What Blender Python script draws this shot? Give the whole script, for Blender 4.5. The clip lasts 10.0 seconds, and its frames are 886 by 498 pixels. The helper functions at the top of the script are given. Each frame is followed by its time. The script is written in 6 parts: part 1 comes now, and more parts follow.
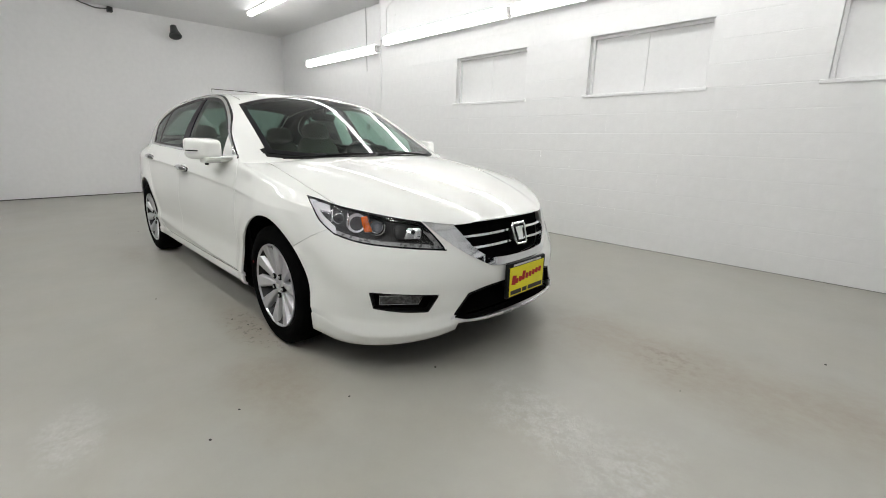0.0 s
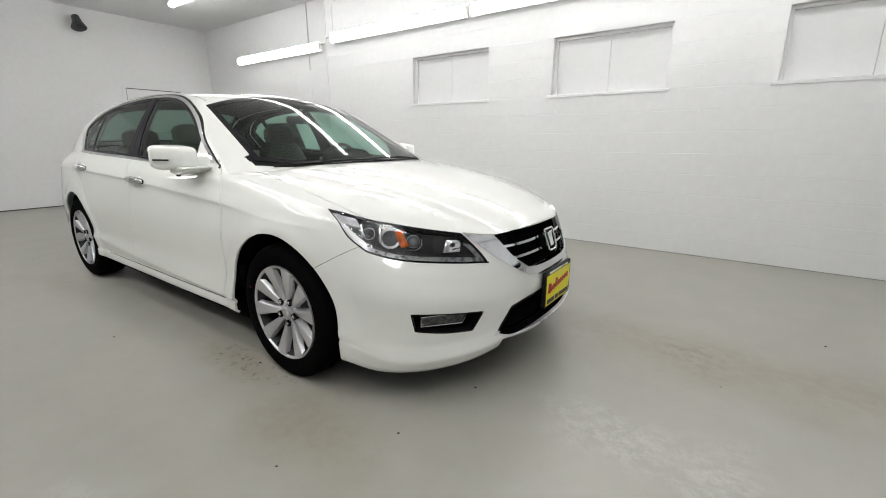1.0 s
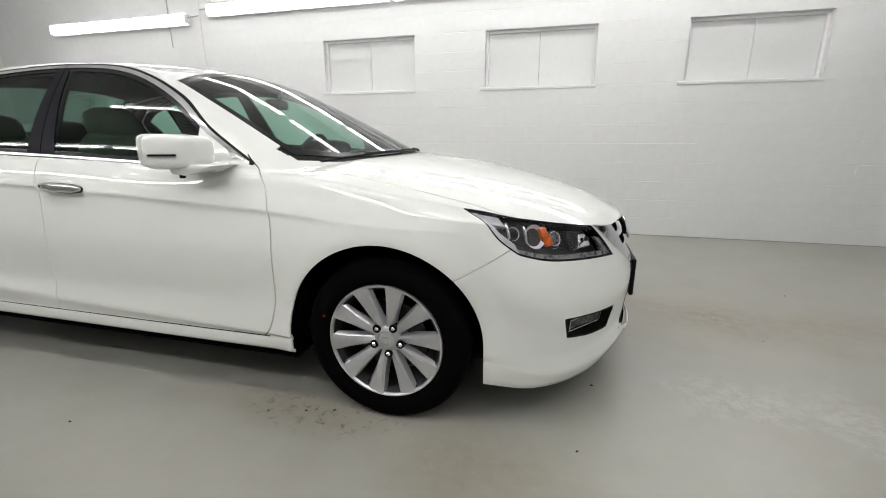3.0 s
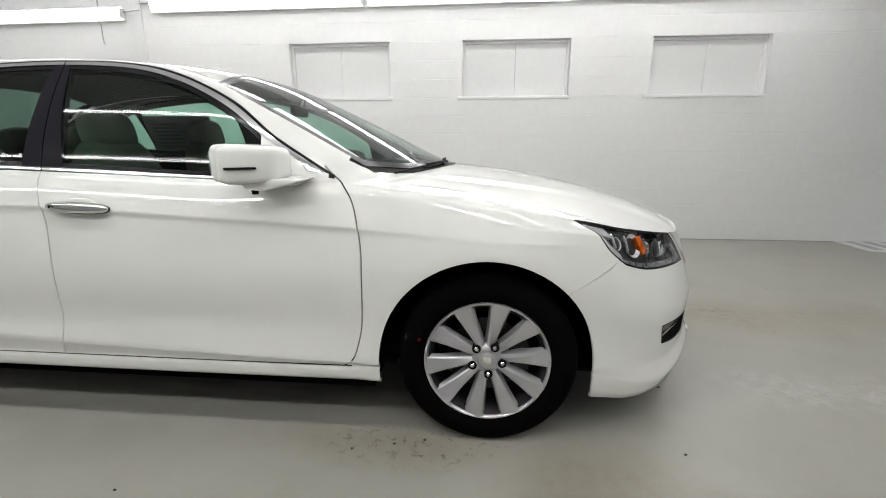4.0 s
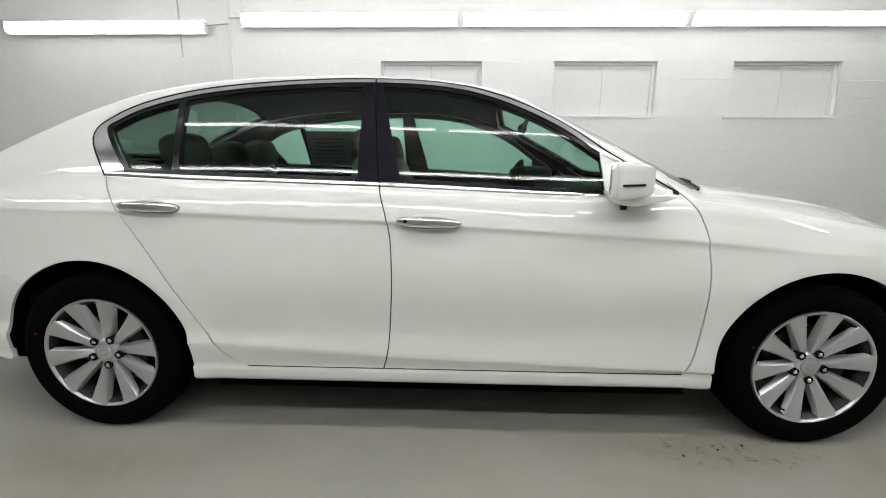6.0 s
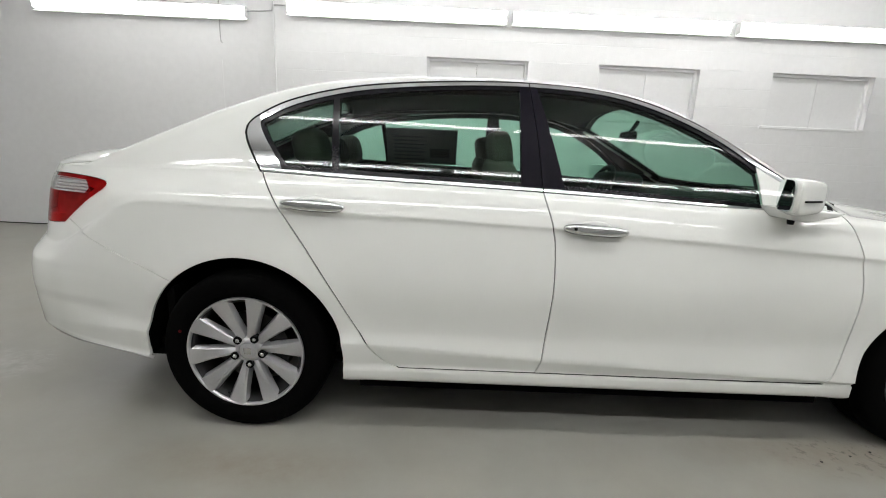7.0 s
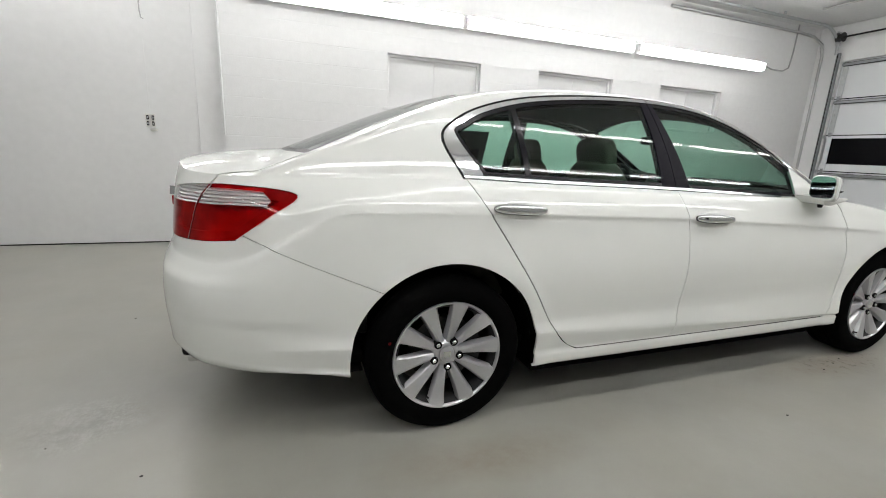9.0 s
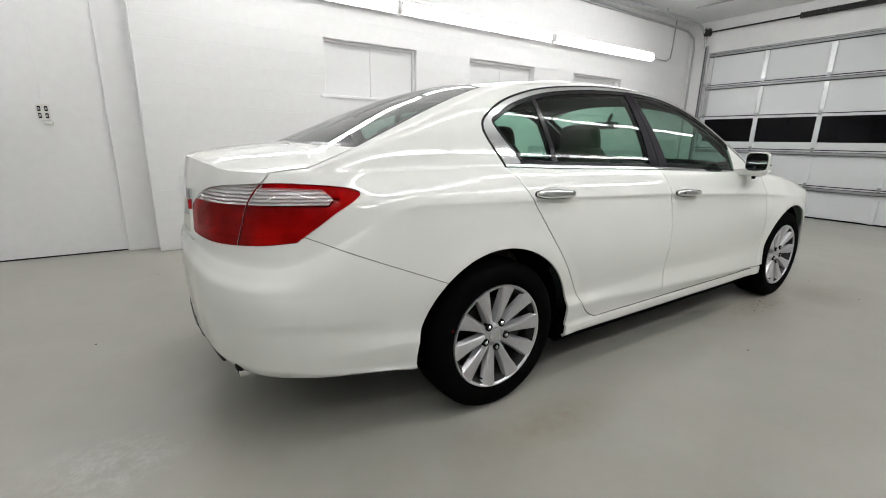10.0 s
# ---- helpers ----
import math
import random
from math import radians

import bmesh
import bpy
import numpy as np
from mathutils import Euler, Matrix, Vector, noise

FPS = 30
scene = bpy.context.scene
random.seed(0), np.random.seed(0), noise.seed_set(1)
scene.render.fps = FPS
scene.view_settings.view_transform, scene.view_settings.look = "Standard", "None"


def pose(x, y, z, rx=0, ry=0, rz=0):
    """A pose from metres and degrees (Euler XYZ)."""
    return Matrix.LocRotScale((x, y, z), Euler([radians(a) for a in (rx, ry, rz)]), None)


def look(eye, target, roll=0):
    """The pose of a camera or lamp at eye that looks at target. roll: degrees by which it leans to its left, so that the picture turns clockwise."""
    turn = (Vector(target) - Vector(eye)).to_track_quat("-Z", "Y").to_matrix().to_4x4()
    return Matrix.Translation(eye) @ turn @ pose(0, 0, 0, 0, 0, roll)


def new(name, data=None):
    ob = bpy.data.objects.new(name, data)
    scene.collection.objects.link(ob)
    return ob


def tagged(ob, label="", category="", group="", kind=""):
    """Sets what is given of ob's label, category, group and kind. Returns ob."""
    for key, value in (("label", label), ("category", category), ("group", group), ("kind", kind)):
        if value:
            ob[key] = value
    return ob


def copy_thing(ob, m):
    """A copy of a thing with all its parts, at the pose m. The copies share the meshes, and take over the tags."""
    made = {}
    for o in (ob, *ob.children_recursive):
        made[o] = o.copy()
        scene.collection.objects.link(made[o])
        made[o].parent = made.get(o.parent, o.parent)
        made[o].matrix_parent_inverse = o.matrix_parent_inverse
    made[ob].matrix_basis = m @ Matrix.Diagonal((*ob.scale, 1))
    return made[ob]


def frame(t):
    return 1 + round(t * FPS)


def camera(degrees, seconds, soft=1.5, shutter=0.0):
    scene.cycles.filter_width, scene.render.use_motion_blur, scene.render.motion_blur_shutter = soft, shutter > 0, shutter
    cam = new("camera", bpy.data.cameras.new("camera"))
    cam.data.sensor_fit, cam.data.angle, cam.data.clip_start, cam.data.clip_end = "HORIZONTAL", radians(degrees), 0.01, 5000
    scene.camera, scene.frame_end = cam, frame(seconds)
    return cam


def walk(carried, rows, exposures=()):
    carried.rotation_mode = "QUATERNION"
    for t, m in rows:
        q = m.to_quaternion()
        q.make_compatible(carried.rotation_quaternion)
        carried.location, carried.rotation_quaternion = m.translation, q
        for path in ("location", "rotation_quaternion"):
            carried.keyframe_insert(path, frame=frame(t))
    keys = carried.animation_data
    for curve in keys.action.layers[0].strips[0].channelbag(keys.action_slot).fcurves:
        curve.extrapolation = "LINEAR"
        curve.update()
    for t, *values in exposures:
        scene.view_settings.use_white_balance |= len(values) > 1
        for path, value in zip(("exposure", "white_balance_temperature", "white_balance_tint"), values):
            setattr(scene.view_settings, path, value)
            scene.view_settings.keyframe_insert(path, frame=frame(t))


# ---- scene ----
cam = camera(91.81, 10.0, soft=1.0)
PATH = [
    (0, (3.584, -1.792, 1.107), (2.209, -0.426, 0.613), 0.86),
    (0.5, (3.376, -1.853, 1.123), (2.068, -0.427, 0.617), 1.2),
    (1, (3.106, -1.979, 1.118), (1.972, -0.406, 0.628), -0.01),
    (1.5, (2.87, -2.059, 1.108), (1.851, -0.414, 0.601), -0.29),
    (2, (2.597, -2.114, 1.108), (1.812, -0.354, 0.572), -0.33),
    (2.2, (2.479, -2.152, 1.108), (1.781, -0.36, 0.561), -0.1),
    (3.3, (1.794, -2.274, 1.081), (1.397, -0.38, 0.575), -0.52),
    (3.5, (1.667, -2.267, 1.087), (1.361, -0.361, 0.564), -0.64),
    (4, (1.357, -2.299, 1.097), (1.183, -0.365, 0.618), -0.08),
    (4.5, (1.012, -2.375, 1.107), (0.912, -0.432, 0.64), -1.79),
    (5, (0.676, -2.383, 1.094), (0.563, -0.437, 0.646), -0.55),
    (5.5, (0.349, -2.401, 1.112), (0.248, -0.455, 0.661), 0.45),
    (5.7, (0.217, -2.43, 1.099), (0.143, -0.475, 0.69), 0.1),
    (7, (-0.65, -2.441, 1.127), (-0.629, -0.489, 0.691), 2.56),
    (7.5, (-1.017, -2.474, 1.127), (-0.886, -0.525, 0.697), 2.36),
    (8, (-1.338, -2.458, 1.122), (-1.148, -0.513, 0.695), 2.28),
    (8.5, (-1.638, -2.402, 1.128), (-1.243, -0.492, 0.685), 1.99),
    (9, (-1.96, -2.369, 1.132), (-1.305, -0.533, 0.687), 2.56),
    (9.5, (-2.244, -2.304, 1.13), (-1.394, -0.554, 0.666), 1.24),
    (10, (-2.5, -2.163, 1.133), (-1.449, -0.534, 0.641), 1.04),
]
walk(cam, [(t, look(eye, target, roll)) for t, eye, target, roll in PATH], [(0.0, 0.06), (2.2, 0.02), (4.0, -0.03), (8.0, -0.03), (10.0, 0.03)])
# ---- light ----
world = bpy.data.worlds.new("room_world")
scene.world = world
world.use_nodes = True
world.node_tree.nodes["Background"].inputs[0].default_value = (0.02, 0.02, 0.02, 1)
world.node_tree.nodes["Background"].inputs[1].default_value = 0.0
TUBE_POWER = 15.0


# ---- materials ----
def mat(name, color, rough=0.5, metal=0.0, vary=0.06, scale=3.0, fine=120.0, bump=0.0, bump_scale=300.0, coat=0.0, rough_vary=0.08, spec=0.5, coat_rough=0.03):
    """A principled surface with variation at two scales and fine relief."""
    m = bpy.data.materials.new(name)
    m.use_nodes = True
    nt = m.node_tree
    b = nt.nodes["Principled BSDF"]
    b.inputs["Base Color"].default_value = (*color, 1)
    b.inputs["Roughness"].default_value = rough
    b.inputs["Metallic"].default_value = metal
    b.inputs["Specular IOR Level"].default_value = spec
    b.inputs["Coat Weight"].default_value = coat
    b.inputs["Coat Roughness"].default_value = coat_rough
    tc = nt.nodes.new("ShaderNodeTexCoord")
    if vary:
        n1, n2 = nt.nodes.new("ShaderNodeTexNoise"), nt.nodes.new("ShaderNodeTexNoise")
        n1.inputs["Scale"].default_value, n2.inputs["Scale"].default_value = scale, fine
        n1.inputs["Detail"].default_value, n2.inputs["Detail"].default_value = 4, 3
        nt.links.new(tc.outputs["Object"], n1.inputs["Vector"])
        nt.links.new(tc.outputs["Object"], n2.inputs["Vector"])
        add = nt.nodes.new("ShaderNodeMath")
        add.operation = "ADD"
        nt.links.new(n1.outputs["Fac"], add.inputs[0])
        nt.links.new(n2.outputs["Fac"], add.inputs[1])
        rng = nt.nodes.new("ShaderNodeMapRange")
        rng.inputs["From Min"].default_value, rng.inputs["From Max"].default_value = 0.6, 1.4
        rng.inputs["To Min"].default_value, rng.inputs["To Max"].default_value = 1 - vary, 1 + vary
        nt.links.new(add.outputs[0], rng.inputs["Value"])
        mix = nt.nodes.new("ShaderNodeVectorMath")
        mix.operation = "SCALE"
        mix.inputs[0].default_value = color
        nt.links.new(rng.outputs[0], mix.inputs["Scale"])
        nt.links.new(mix.outputs[0], b.inputs["Base Color"])
        r2 = nt.nodes.new("ShaderNodeMapRange")
        r2.inputs["From Min"].default_value, r2.inputs["From Max"].default_value = 0.3, 0.7
        r2.inputs["To Min"].default_value, r2.inputs["To Max"].default_value = max(0, rough - rough_vary), rough + rough_vary
        nt.links.new(n1.outputs["Fac"], r2.inputs["Value"])
        nt.links.new(r2.outputs[0], b.inputs["Roughness"])
    if bump:
        n3 = nt.nodes.new("ShaderNodeTexNoise")
        n3.inputs["Scale"].default_value, n3.inputs["Detail"].default_value = bump_scale, 3
        nt.links.new(tc.outputs["Object"], n3.inputs["Vector"])
        bp = nt.nodes.new("ShaderNodeBump")
        bp.inputs["Strength"].default_value, bp.inputs["Distance"].default_value = bump, 0.004
        nt.links.new(n3.outputs["Fac"], bp.inputs["Height"])
        nt.links.new(bp.outputs[0], b.inputs["Normal"])
    return m


def glow(name, color, strength):
    m = bpy.data.materials.new(name)
    m.use_nodes = True
    b = m.node_tree.nodes["Principled BSDF"]
    b.inputs["Base Color"].default_value = (0.8, 0.8, 0.8, 1)
    b.inputs["Emission Color"].default_value = (*color, 1)
    b.inputs["Emission Strength"].default_value = strength
    return m


def pane(name, tint, f0=0.05, rough=0.0, power=5.0):
    """Thin glass: tinted see-through, with a gloss that grows towards grazing angles."""
    m = bpy.data.materials.new(name)
    m.use_nodes = True
    nt = m.node_tree
    nt.nodes.remove(nt.nodes["Principled BSDF"])
    tr, gl, lw, pw, ma, mx = (nt.nodes.new("ShaderNode" + k) for k in ("BsdfTransparent", "BsdfGlossy", "LayerWeight", "Math", "Math", "MixShader"))
    tr.inputs["Color"].default_value = (*tint, 1)
    gl.inputs["Roughness"].default_value = rough
    lw.inputs["Blend"].default_value = 0.5
    pw.operation, pw.inputs[1].default_value = "POWER", power
    ma.operation, ma.inputs[1].default_value, ma.inputs[2].default_value = "MULTIPLY_ADD", 1 - f0, f0
    nt.links.new(lw.outputs["Facing"], pw.inputs[0])
    nt.links.new(pw.outputs[0], ma.inputs[0])
    nt.links.new(ma.outputs[0], mx.inputs[0])
    nt.links.new(tr.outputs[0], mx.inputs[1])
    nt.links.new(gl.outputs[0], mx.inputs[2])
    nt.links.new(mx.outputs[0], nt.nodes["Material Output"].inputs["Surface"])
    return m


PAINT = mat("white_car_paint", (0.795, 0.805, 0.775), 0.45, vary=0.012, rough_vary=0.03, coat=1.0, scale=1.5, fine=900, spec=0.2, coat_rough=0.012)
PAINT.node_tree.nodes["Principled BSDF"].inputs["Coat IOR"].default_value = 1.62
CHROME = mat("chrome", (0.82, 0.83, 0.84), 0.07, 1.0, vary=0.03, rough_vary=0.04)
BLACK_TRIM = mat("black_plastic", (0.005, 0.005, 0.005), 0.5, spec=0.15, vary=0.2, bump=0.15)
GLOSS_BLACK = mat("gloss_black_trim", (0.005, 0.005, 0.007), 0.2, vary=0.1, spec=0.2)
PILLAR_BLACK = mat("pillar_film", (0.006, 0.005, 0.009), 0.42, spec=0.07, vary=0.1)
RUBBER = mat("tyre_rubber", (0.003, 0.003, 0.003), 0.9, spec=0.02, vary=0.2, bump=0.3, bump_scale=200)
GAP_DARK = mat("gap_dark", (0.010, 0.010, 0.010), 0.9, spec=0.1, vary=0.1)
WELL = mat("wheel_well_liner", (0.004, 0.004, 0.004), 0.95, spec=0.0, vary=0.2, bump=0.3)
ALLOY = mat("alloy_silver", (0.58, 0.58, 0.60), 0.34, 0.72, vary=0.04, rough_vary=0.05)
ALLOY_DARK = mat("alloy_inner", (0.022, 0.022, 0.023), 0.45, 0.5, vary=0.15)
STEEL = mat("brake_steel", (0.055, 0.052, 0.05), 0.4, 0.8, vary=0.15)
GLASS = pane("tinted_window_glass", (0.53, 0.74, 0.65), 0.034)
WIND_GLASS = pane("windscreen_glass", (0.55, 0.74, 0.66), 0.045)
REAR_GLASS = pane("rear_window_glass", (0.30, 0.40, 0.36), 0.045)
LENS = pane("clear_lamp_lens", (0.97, 0.97, 0.98), 0.035, power=4.6)
RED_LENS = mat("red_lamp_lens", (0.12, 0.002, 0.004), 0.2, vary=0.3, scale=9, fine=60, coat=0.6, rough_vary=0.04, spec=0.25)


def ribbed(name, color, rough, metal, scale, depth):
    """A reflector with fine level ribs."""
    m = mat(name, color, rough, metal, vary=0.10, scale=14, fine=50)
    nt = m.node_tree
    tc, wv, bp = (nt.nodes.new("ShaderNode" + k) for k in ("TexCoord", "TexWave", "Bump"))
    wv.bands_direction = "Z"
    wv.inputs["Scale"].default_value, wv.inputs["Distortion"].default_value = scale, 1.5
    wv.inputs["Detail Scale"].default_value = 2.0
    bp.inputs["Strength"].default_value, bp.inputs["Distance"].default_value = 1.0, depth
    nt.links.new(tc.outputs["Object"], wv.inputs["Vector"])
    nt.links.new(wv.outputs["Fac"], bp.inputs["Height"])
    nt.links.new(bp.outputs[0], nt.nodes["Principled BSDF"].inputs["Normal"])
    return m


TAIL_CLEAR = ribbed("ribbed_tail_reflector", (0.86, 0.86, 0.86), 0.2, 0.6, 26.0, 0.006)
RED_REFLECTOR = mat("red_reflector", (0.40, 0.004, 0.008), 0.25, vary=0.2, scale=40, coat=0.5)
SATIN = mat("satin_chrome", (0.80, 0.81, 0.82), 0.09, 1.0, vary=0.06, rough_vary=0.05)
DOT_RED = mat("faded_red_dot", (0.10, 0.004, 0.006), 0.8, spec=0.1, vary=0.2)
LAMP_TEXTURE = mat("lamp_textured_band", (0.20, 0.20, 0.205), 0.3, 0.4, vary=0.6, scale=40, fine=140)
FOG_CLEAR = mat("fog_lamp_reflector", (0.11, 0.11, 0.112), 0.22, 0.4, vary=0.8, scale=40, fine=90, spec=0.2)
RED_PANE = pane("red_lens_plastic", (0.55, 0.0009, 0.005), 0.02, power=7.0)
RED_BACK = mat("lamp_inner_reflector", (0.80, 0.78, 0.78), 0.4, 0.2, vary=0.5, scale=6, fine=14, bump=0.9, bump_scale=10)
AMBER = mat("amber_reflector", (0.52, 0.085, 0.002), 0.25, vary=0.6, coat=0.5, scale=45, fine=160, spec=0.3, bump=0.8, bump_scale=120)
LAMP_HOUSING = mat("lamp_housing", (0.012, 0.012, 0.013), 0.35, vary=0.15, spec=0.3)
LAMP_GREY = mat("lamp_grey_bezel", (0.68, 0.68, 0.70), 0.3, 0.2, vary=0.12)
LAMP_SMOKE = mat("smoked_lamp_bezel", (0.035, 0.035, 0.037), 0.35, 0.15, spec=0.25, vary=0.6, scale=30, fine=80, bump=0.5, bump_scale=60)
LENS_BALL = mat("projector_glass", (0.10, 0.10, 0.11), 0.05, vary=0.1, coat=1.0)
SEAT = mat("seat_cloth", (0.085, 0.078, 0.058), 0.85, vary=0.12, bump=0.4, bump_scale=500)
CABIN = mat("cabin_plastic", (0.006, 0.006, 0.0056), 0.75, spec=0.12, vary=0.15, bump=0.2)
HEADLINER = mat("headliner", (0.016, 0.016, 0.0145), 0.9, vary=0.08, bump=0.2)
STICKER = mat("sticker_paper", (0.13, 0.145, 0.14), 0.7, vary=0.06)
INK = mat("sticker_ink", (0.05, 0.055, 0.055), 0.7, vary=0.05)
MIRROR = mat("mirror_glass", (0.75, 0.80, 0.80), 0.02, 1.0, vary=0)
YELLOW = mat("yellow_plate", (0.83, 0.74, 0.02), 0.4, vary=0.05)
RED_INK = mat("red_ink", (0.45, 0.02, 0.02), 0.5, vary=0.05)
BLACK_INK = mat("black_ink", (0.02, 0.02, 0.02), 0.5, vary=0.05)
WALL_PAINT = mat("white_wall_paint", (0.79, 0.79, 0.79), 0.5, vary=0.035, scale=0.9, fine=14, bump=0.25, bump_scale=60)
PANEL_PAINT = mat("white_board_paint", (0.77, 0.77, 0.77), 0.5, vary=0.03, scale=2, fine=30, bump=0.15, bump_scale=90)
CEIL_PAINT = mat("ceiling_paint", (0.74, 0.74, 0.74), 0.7, vary=0.05, scale=1.2, fine=25, bump=0.3, bump_scale=40)
DOOR_WHITE = mat("door_white_steel", (0.68, 0.695, 0.715), 0.4, vary=0.04, scale=2.5)
GALV = mat("galvanised_steel", (0.50, 0.51, 0.52), 0.35, 0.8, vary=0.15, scale=30)
GALV_DULL = mat("dull_galvanised_steel", (0.30, 0.31, 0.32), 0.45, 0.6, vary=0.2, scale=30)
NIGHT_PANE = mat("dark_door_glass", (0.002, 0.002, 0.003), 0.08, vary=0.1, spec=0.12)
BLACK_METAL = mat("black_metal", (0.02, 0.02, 0.02), 0.5, 0.3, vary=0.2)
WIRE_GREY = mat("conduit_grey", (0.45, 0.45, 0.45), 0.45, 0.4, vary=0.1)
TUBE = glow("fluorescent_tube", (1.0, 0.997, 0.985), TUBE_POWER)
# Stronger glow for the unseen rows, set for the flank and its reflections.
TUBE_ACROSS = glow("across_fluorescent_tube", (1.0, 0.997, 0.985), 24.0)
TUBE_BRIGHT = glow("bright_fluorescent_tube", (1.0, 0.997, 0.985), 28.0)
# Grey of the unseen south wall, chosen to weaken bounce and window reflections.
GREY_WALL = mat("unseen_wall_grey", (0.27, 0.27, 0.265), 0.5, vary=0.035, scale=0.9, fine=14, bump=0.25, bump_scale=60)
LIGHT_WHITE = mat("fixture_enamel", (0.8, 0.8, 0.8), 0.4, vary=0.03)
JOINT_GREY = mat("wall_foot_joint", (0.24, 0.24, 0.23), 0.7, vary=0.2, scale=6)
SPECK = mat("dark_grit", (0.03, 0.028, 0.025), 0.8, vary=0.3)
PAPER = mat("paper_white", (0.75, 0.75, 0.74), 0.7, vary=0.05)
OUTLET_WHITE = mat("outlet_plate", (0.72, 0.71, 0.68), 0.45, vary=0.04)


def floor_material():
    m = bpy.data.materials.new("painted_concrete_floor")
    m.use_nodes = True
    nt = m.node_tree
    b = nt.nodes["Principled BSDF"]
    geo = nt.nodes.new("ShaderNodeNewGeometry")

    def math_node(op, a, c=None, clamp=False):
        n = nt.nodes.new("ShaderNodeMath")
        n.operation, n.use_clamp = op, clamp
        for k, v in enumerate((a, c)):
            if v is None:
                continue
            if isinstance(v, (int, float)):
                n.inputs[k].default_value = v
            else:
                nt.links.new(v, n.inputs[k])
        return n.outputs[0]

    def noise_out(scale, detail=5, rough=0.55, warp=0.0):
        n = nt.nodes.new("ShaderNodeTexNoise")
        n.inputs["Scale"].default_value, n.inputs["Detail"].default_value = scale, detail
        n.inputs["Roughness"].default_value, n.inputs["Distortion"].default_value = rough, warp
        nt.links.new(geo.outputs["Position"], n.inputs["Vector"])
        return n.outputs["Fac"]

    def ramp(v, a, c):
        n = nt.nodes.new("ShaderNodeMapRange")
        n.inputs["From Min"].default_value, n.inputs["From Max"].default_value = a, c
        nt.links.new(v, n.inputs["Value"])
        return n.outputs[0]

    def spot(x, y, rx, ry, edge):
        """1 inside a ragged patch round (x, y), 0 outside."""
        sub = nt.nodes.new("ShaderNodeVectorMath")
        sub.operation = "SUBTRACT"
        sub.inputs[1].default_value = (x, y, 0)
        nt.links.new(geo.outputs["Position"], sub.inputs[0])
        sc = nt.nodes.new("ShaderNodeVectorMath")
        sc.operation = "MULTIPLY"
        sc.inputs[1].default_value = (1 / rx, 1 / ry, 0)
        nt.links.new(sub.outputs[0], sc.inputs[0])
        ln = nt.nodes.new("ShaderNodeVectorMath")
        ln.operation = "LENGTH"
        nt.links.new(sc.outputs[0], ln.inputs[0])
        return ramp(math_node("ADD", ln.outputs["Value"], math_node("MULTIPLY", math_node("SUBTRACT", edge, 0.5), 2.2)), 1.15, 0.35)

    def mix(fac, a, c):
        n = nt.nodes.new("ShaderNodeMix")
        n.data_type = "RGBA"
        nt.links.new(fac, n.inputs[0])
        for k, v in ((6, a), (7, c)):
            if isinstance(v, tuple):
                n.inputs[k].default_value = (*v, 1)
            else:
                nt.links.new(v, n.inputs[k])
        return n.outputs[2]

    broad, mid, fine, grit = noise_out(0.7, 3), noise_out(1.9, 4, 0.5), noise_out(26, 5, 0.65), noise_out(220, 2)
    blot, blot2, pit = noise_out(3.2, 6, 0.62), noise_out(17, 8, 0.72), noise_out(60, 4, 0.7)
    col = mix(broad, (0.298, 0.296, 0.264), (0.344, 0.342, 0.309))
    col = mix(math_node("MULTIPLY", ramp(mid, 0.35, 0.75), 0.40), col, (0.338, 0.318, 0.262))
    col = mix(math_node("MULTIPLY", ramp(blot, 0.48, 0.75), 0.28), col, (0.255, 0.245, 0.208))
    col = mix(math_node("MULTIPLY", ramp(blot, 0.48, 0.28), 0.22), col, (0.392, 0.388, 0.356))
    # brown tyre and rust stains before and beside the car
    brown = math_node("MAXIMUM", spot(2.90, 0.50, 0.75, 0.42, mid), spot(3.50, 0.48, 0.75, 0.34, mid))
    brown = math_node("MAXIMUM", brown, spot(1.1, -0.93, 0.60, 0.14, mid))
    brown = math_node("MAXIMUM", brown, spot(1.75, -1.05, 0.45, 0.25, mid))
    brown = math_node("MAXIMUM", brown, spot(-1.32, -1.10, 0.40, 0.14, mid))
    col = mix(math_node("MULTIPLY", brown, math_node("ADD", 0.30, math_node("MULTIPLY", ramp(blot2, 0.36, 0.70), 0.34))), col, (0.235, 0.195, 0.145))
    rust = math_node("MULTIPLY", spot(2.95, 0.50, 0.20, 0.16, mid), ramp(blot2, 0.50, 0.62))
    col = mix(math_node("MULTIPLY", rust, 0.45), col, (0.15, 0.115, 0.085))
    # worn patches where the paint has lifted, and one painted light reflection
    worn_and_glint = math_node("MAXIMUM", spot(-2.78, -0.48, 0.28, 0.17, mid), spot(3.14, -0.42, 0.26, 0.24, mid))
    worn_and_glint = math_node("MAXIMUM", worn_and_glint, spot(2.84, -0.44, 0.30, 0.22, mid))
    # this pale spot stands for light reflected off the floor
    worn_and_glint = math_node("MAXIMUM", worn_and_glint, spot(1.65, -1.80, 0.26, 0.12, mid))
    worn_and_glint = math_node("MULTIPLY", worn_and_glint, math_node("ADD", 0.25, math_node("MULTIPLY", ramp(blot2, 0.44, 0.58), math_node("ADD", 0.35, ramp(pit, 0.35, 0.6)))))
    col = mix(math_node("MULTIPLY", worn_and_glint, 0.42), col, (0.47, 0.47, 0.45))
    # dark scuffs by the front wheel
    scuff = math_node("MULTIPLY", spot(1.18, -0.93, 0.42, 0.13, mid), ramp(fine, 0.55, 0.64))
    col = mix(math_node("MULTIPLY", scuff, 0.75), col, (0.07, 0.062, 0.05))
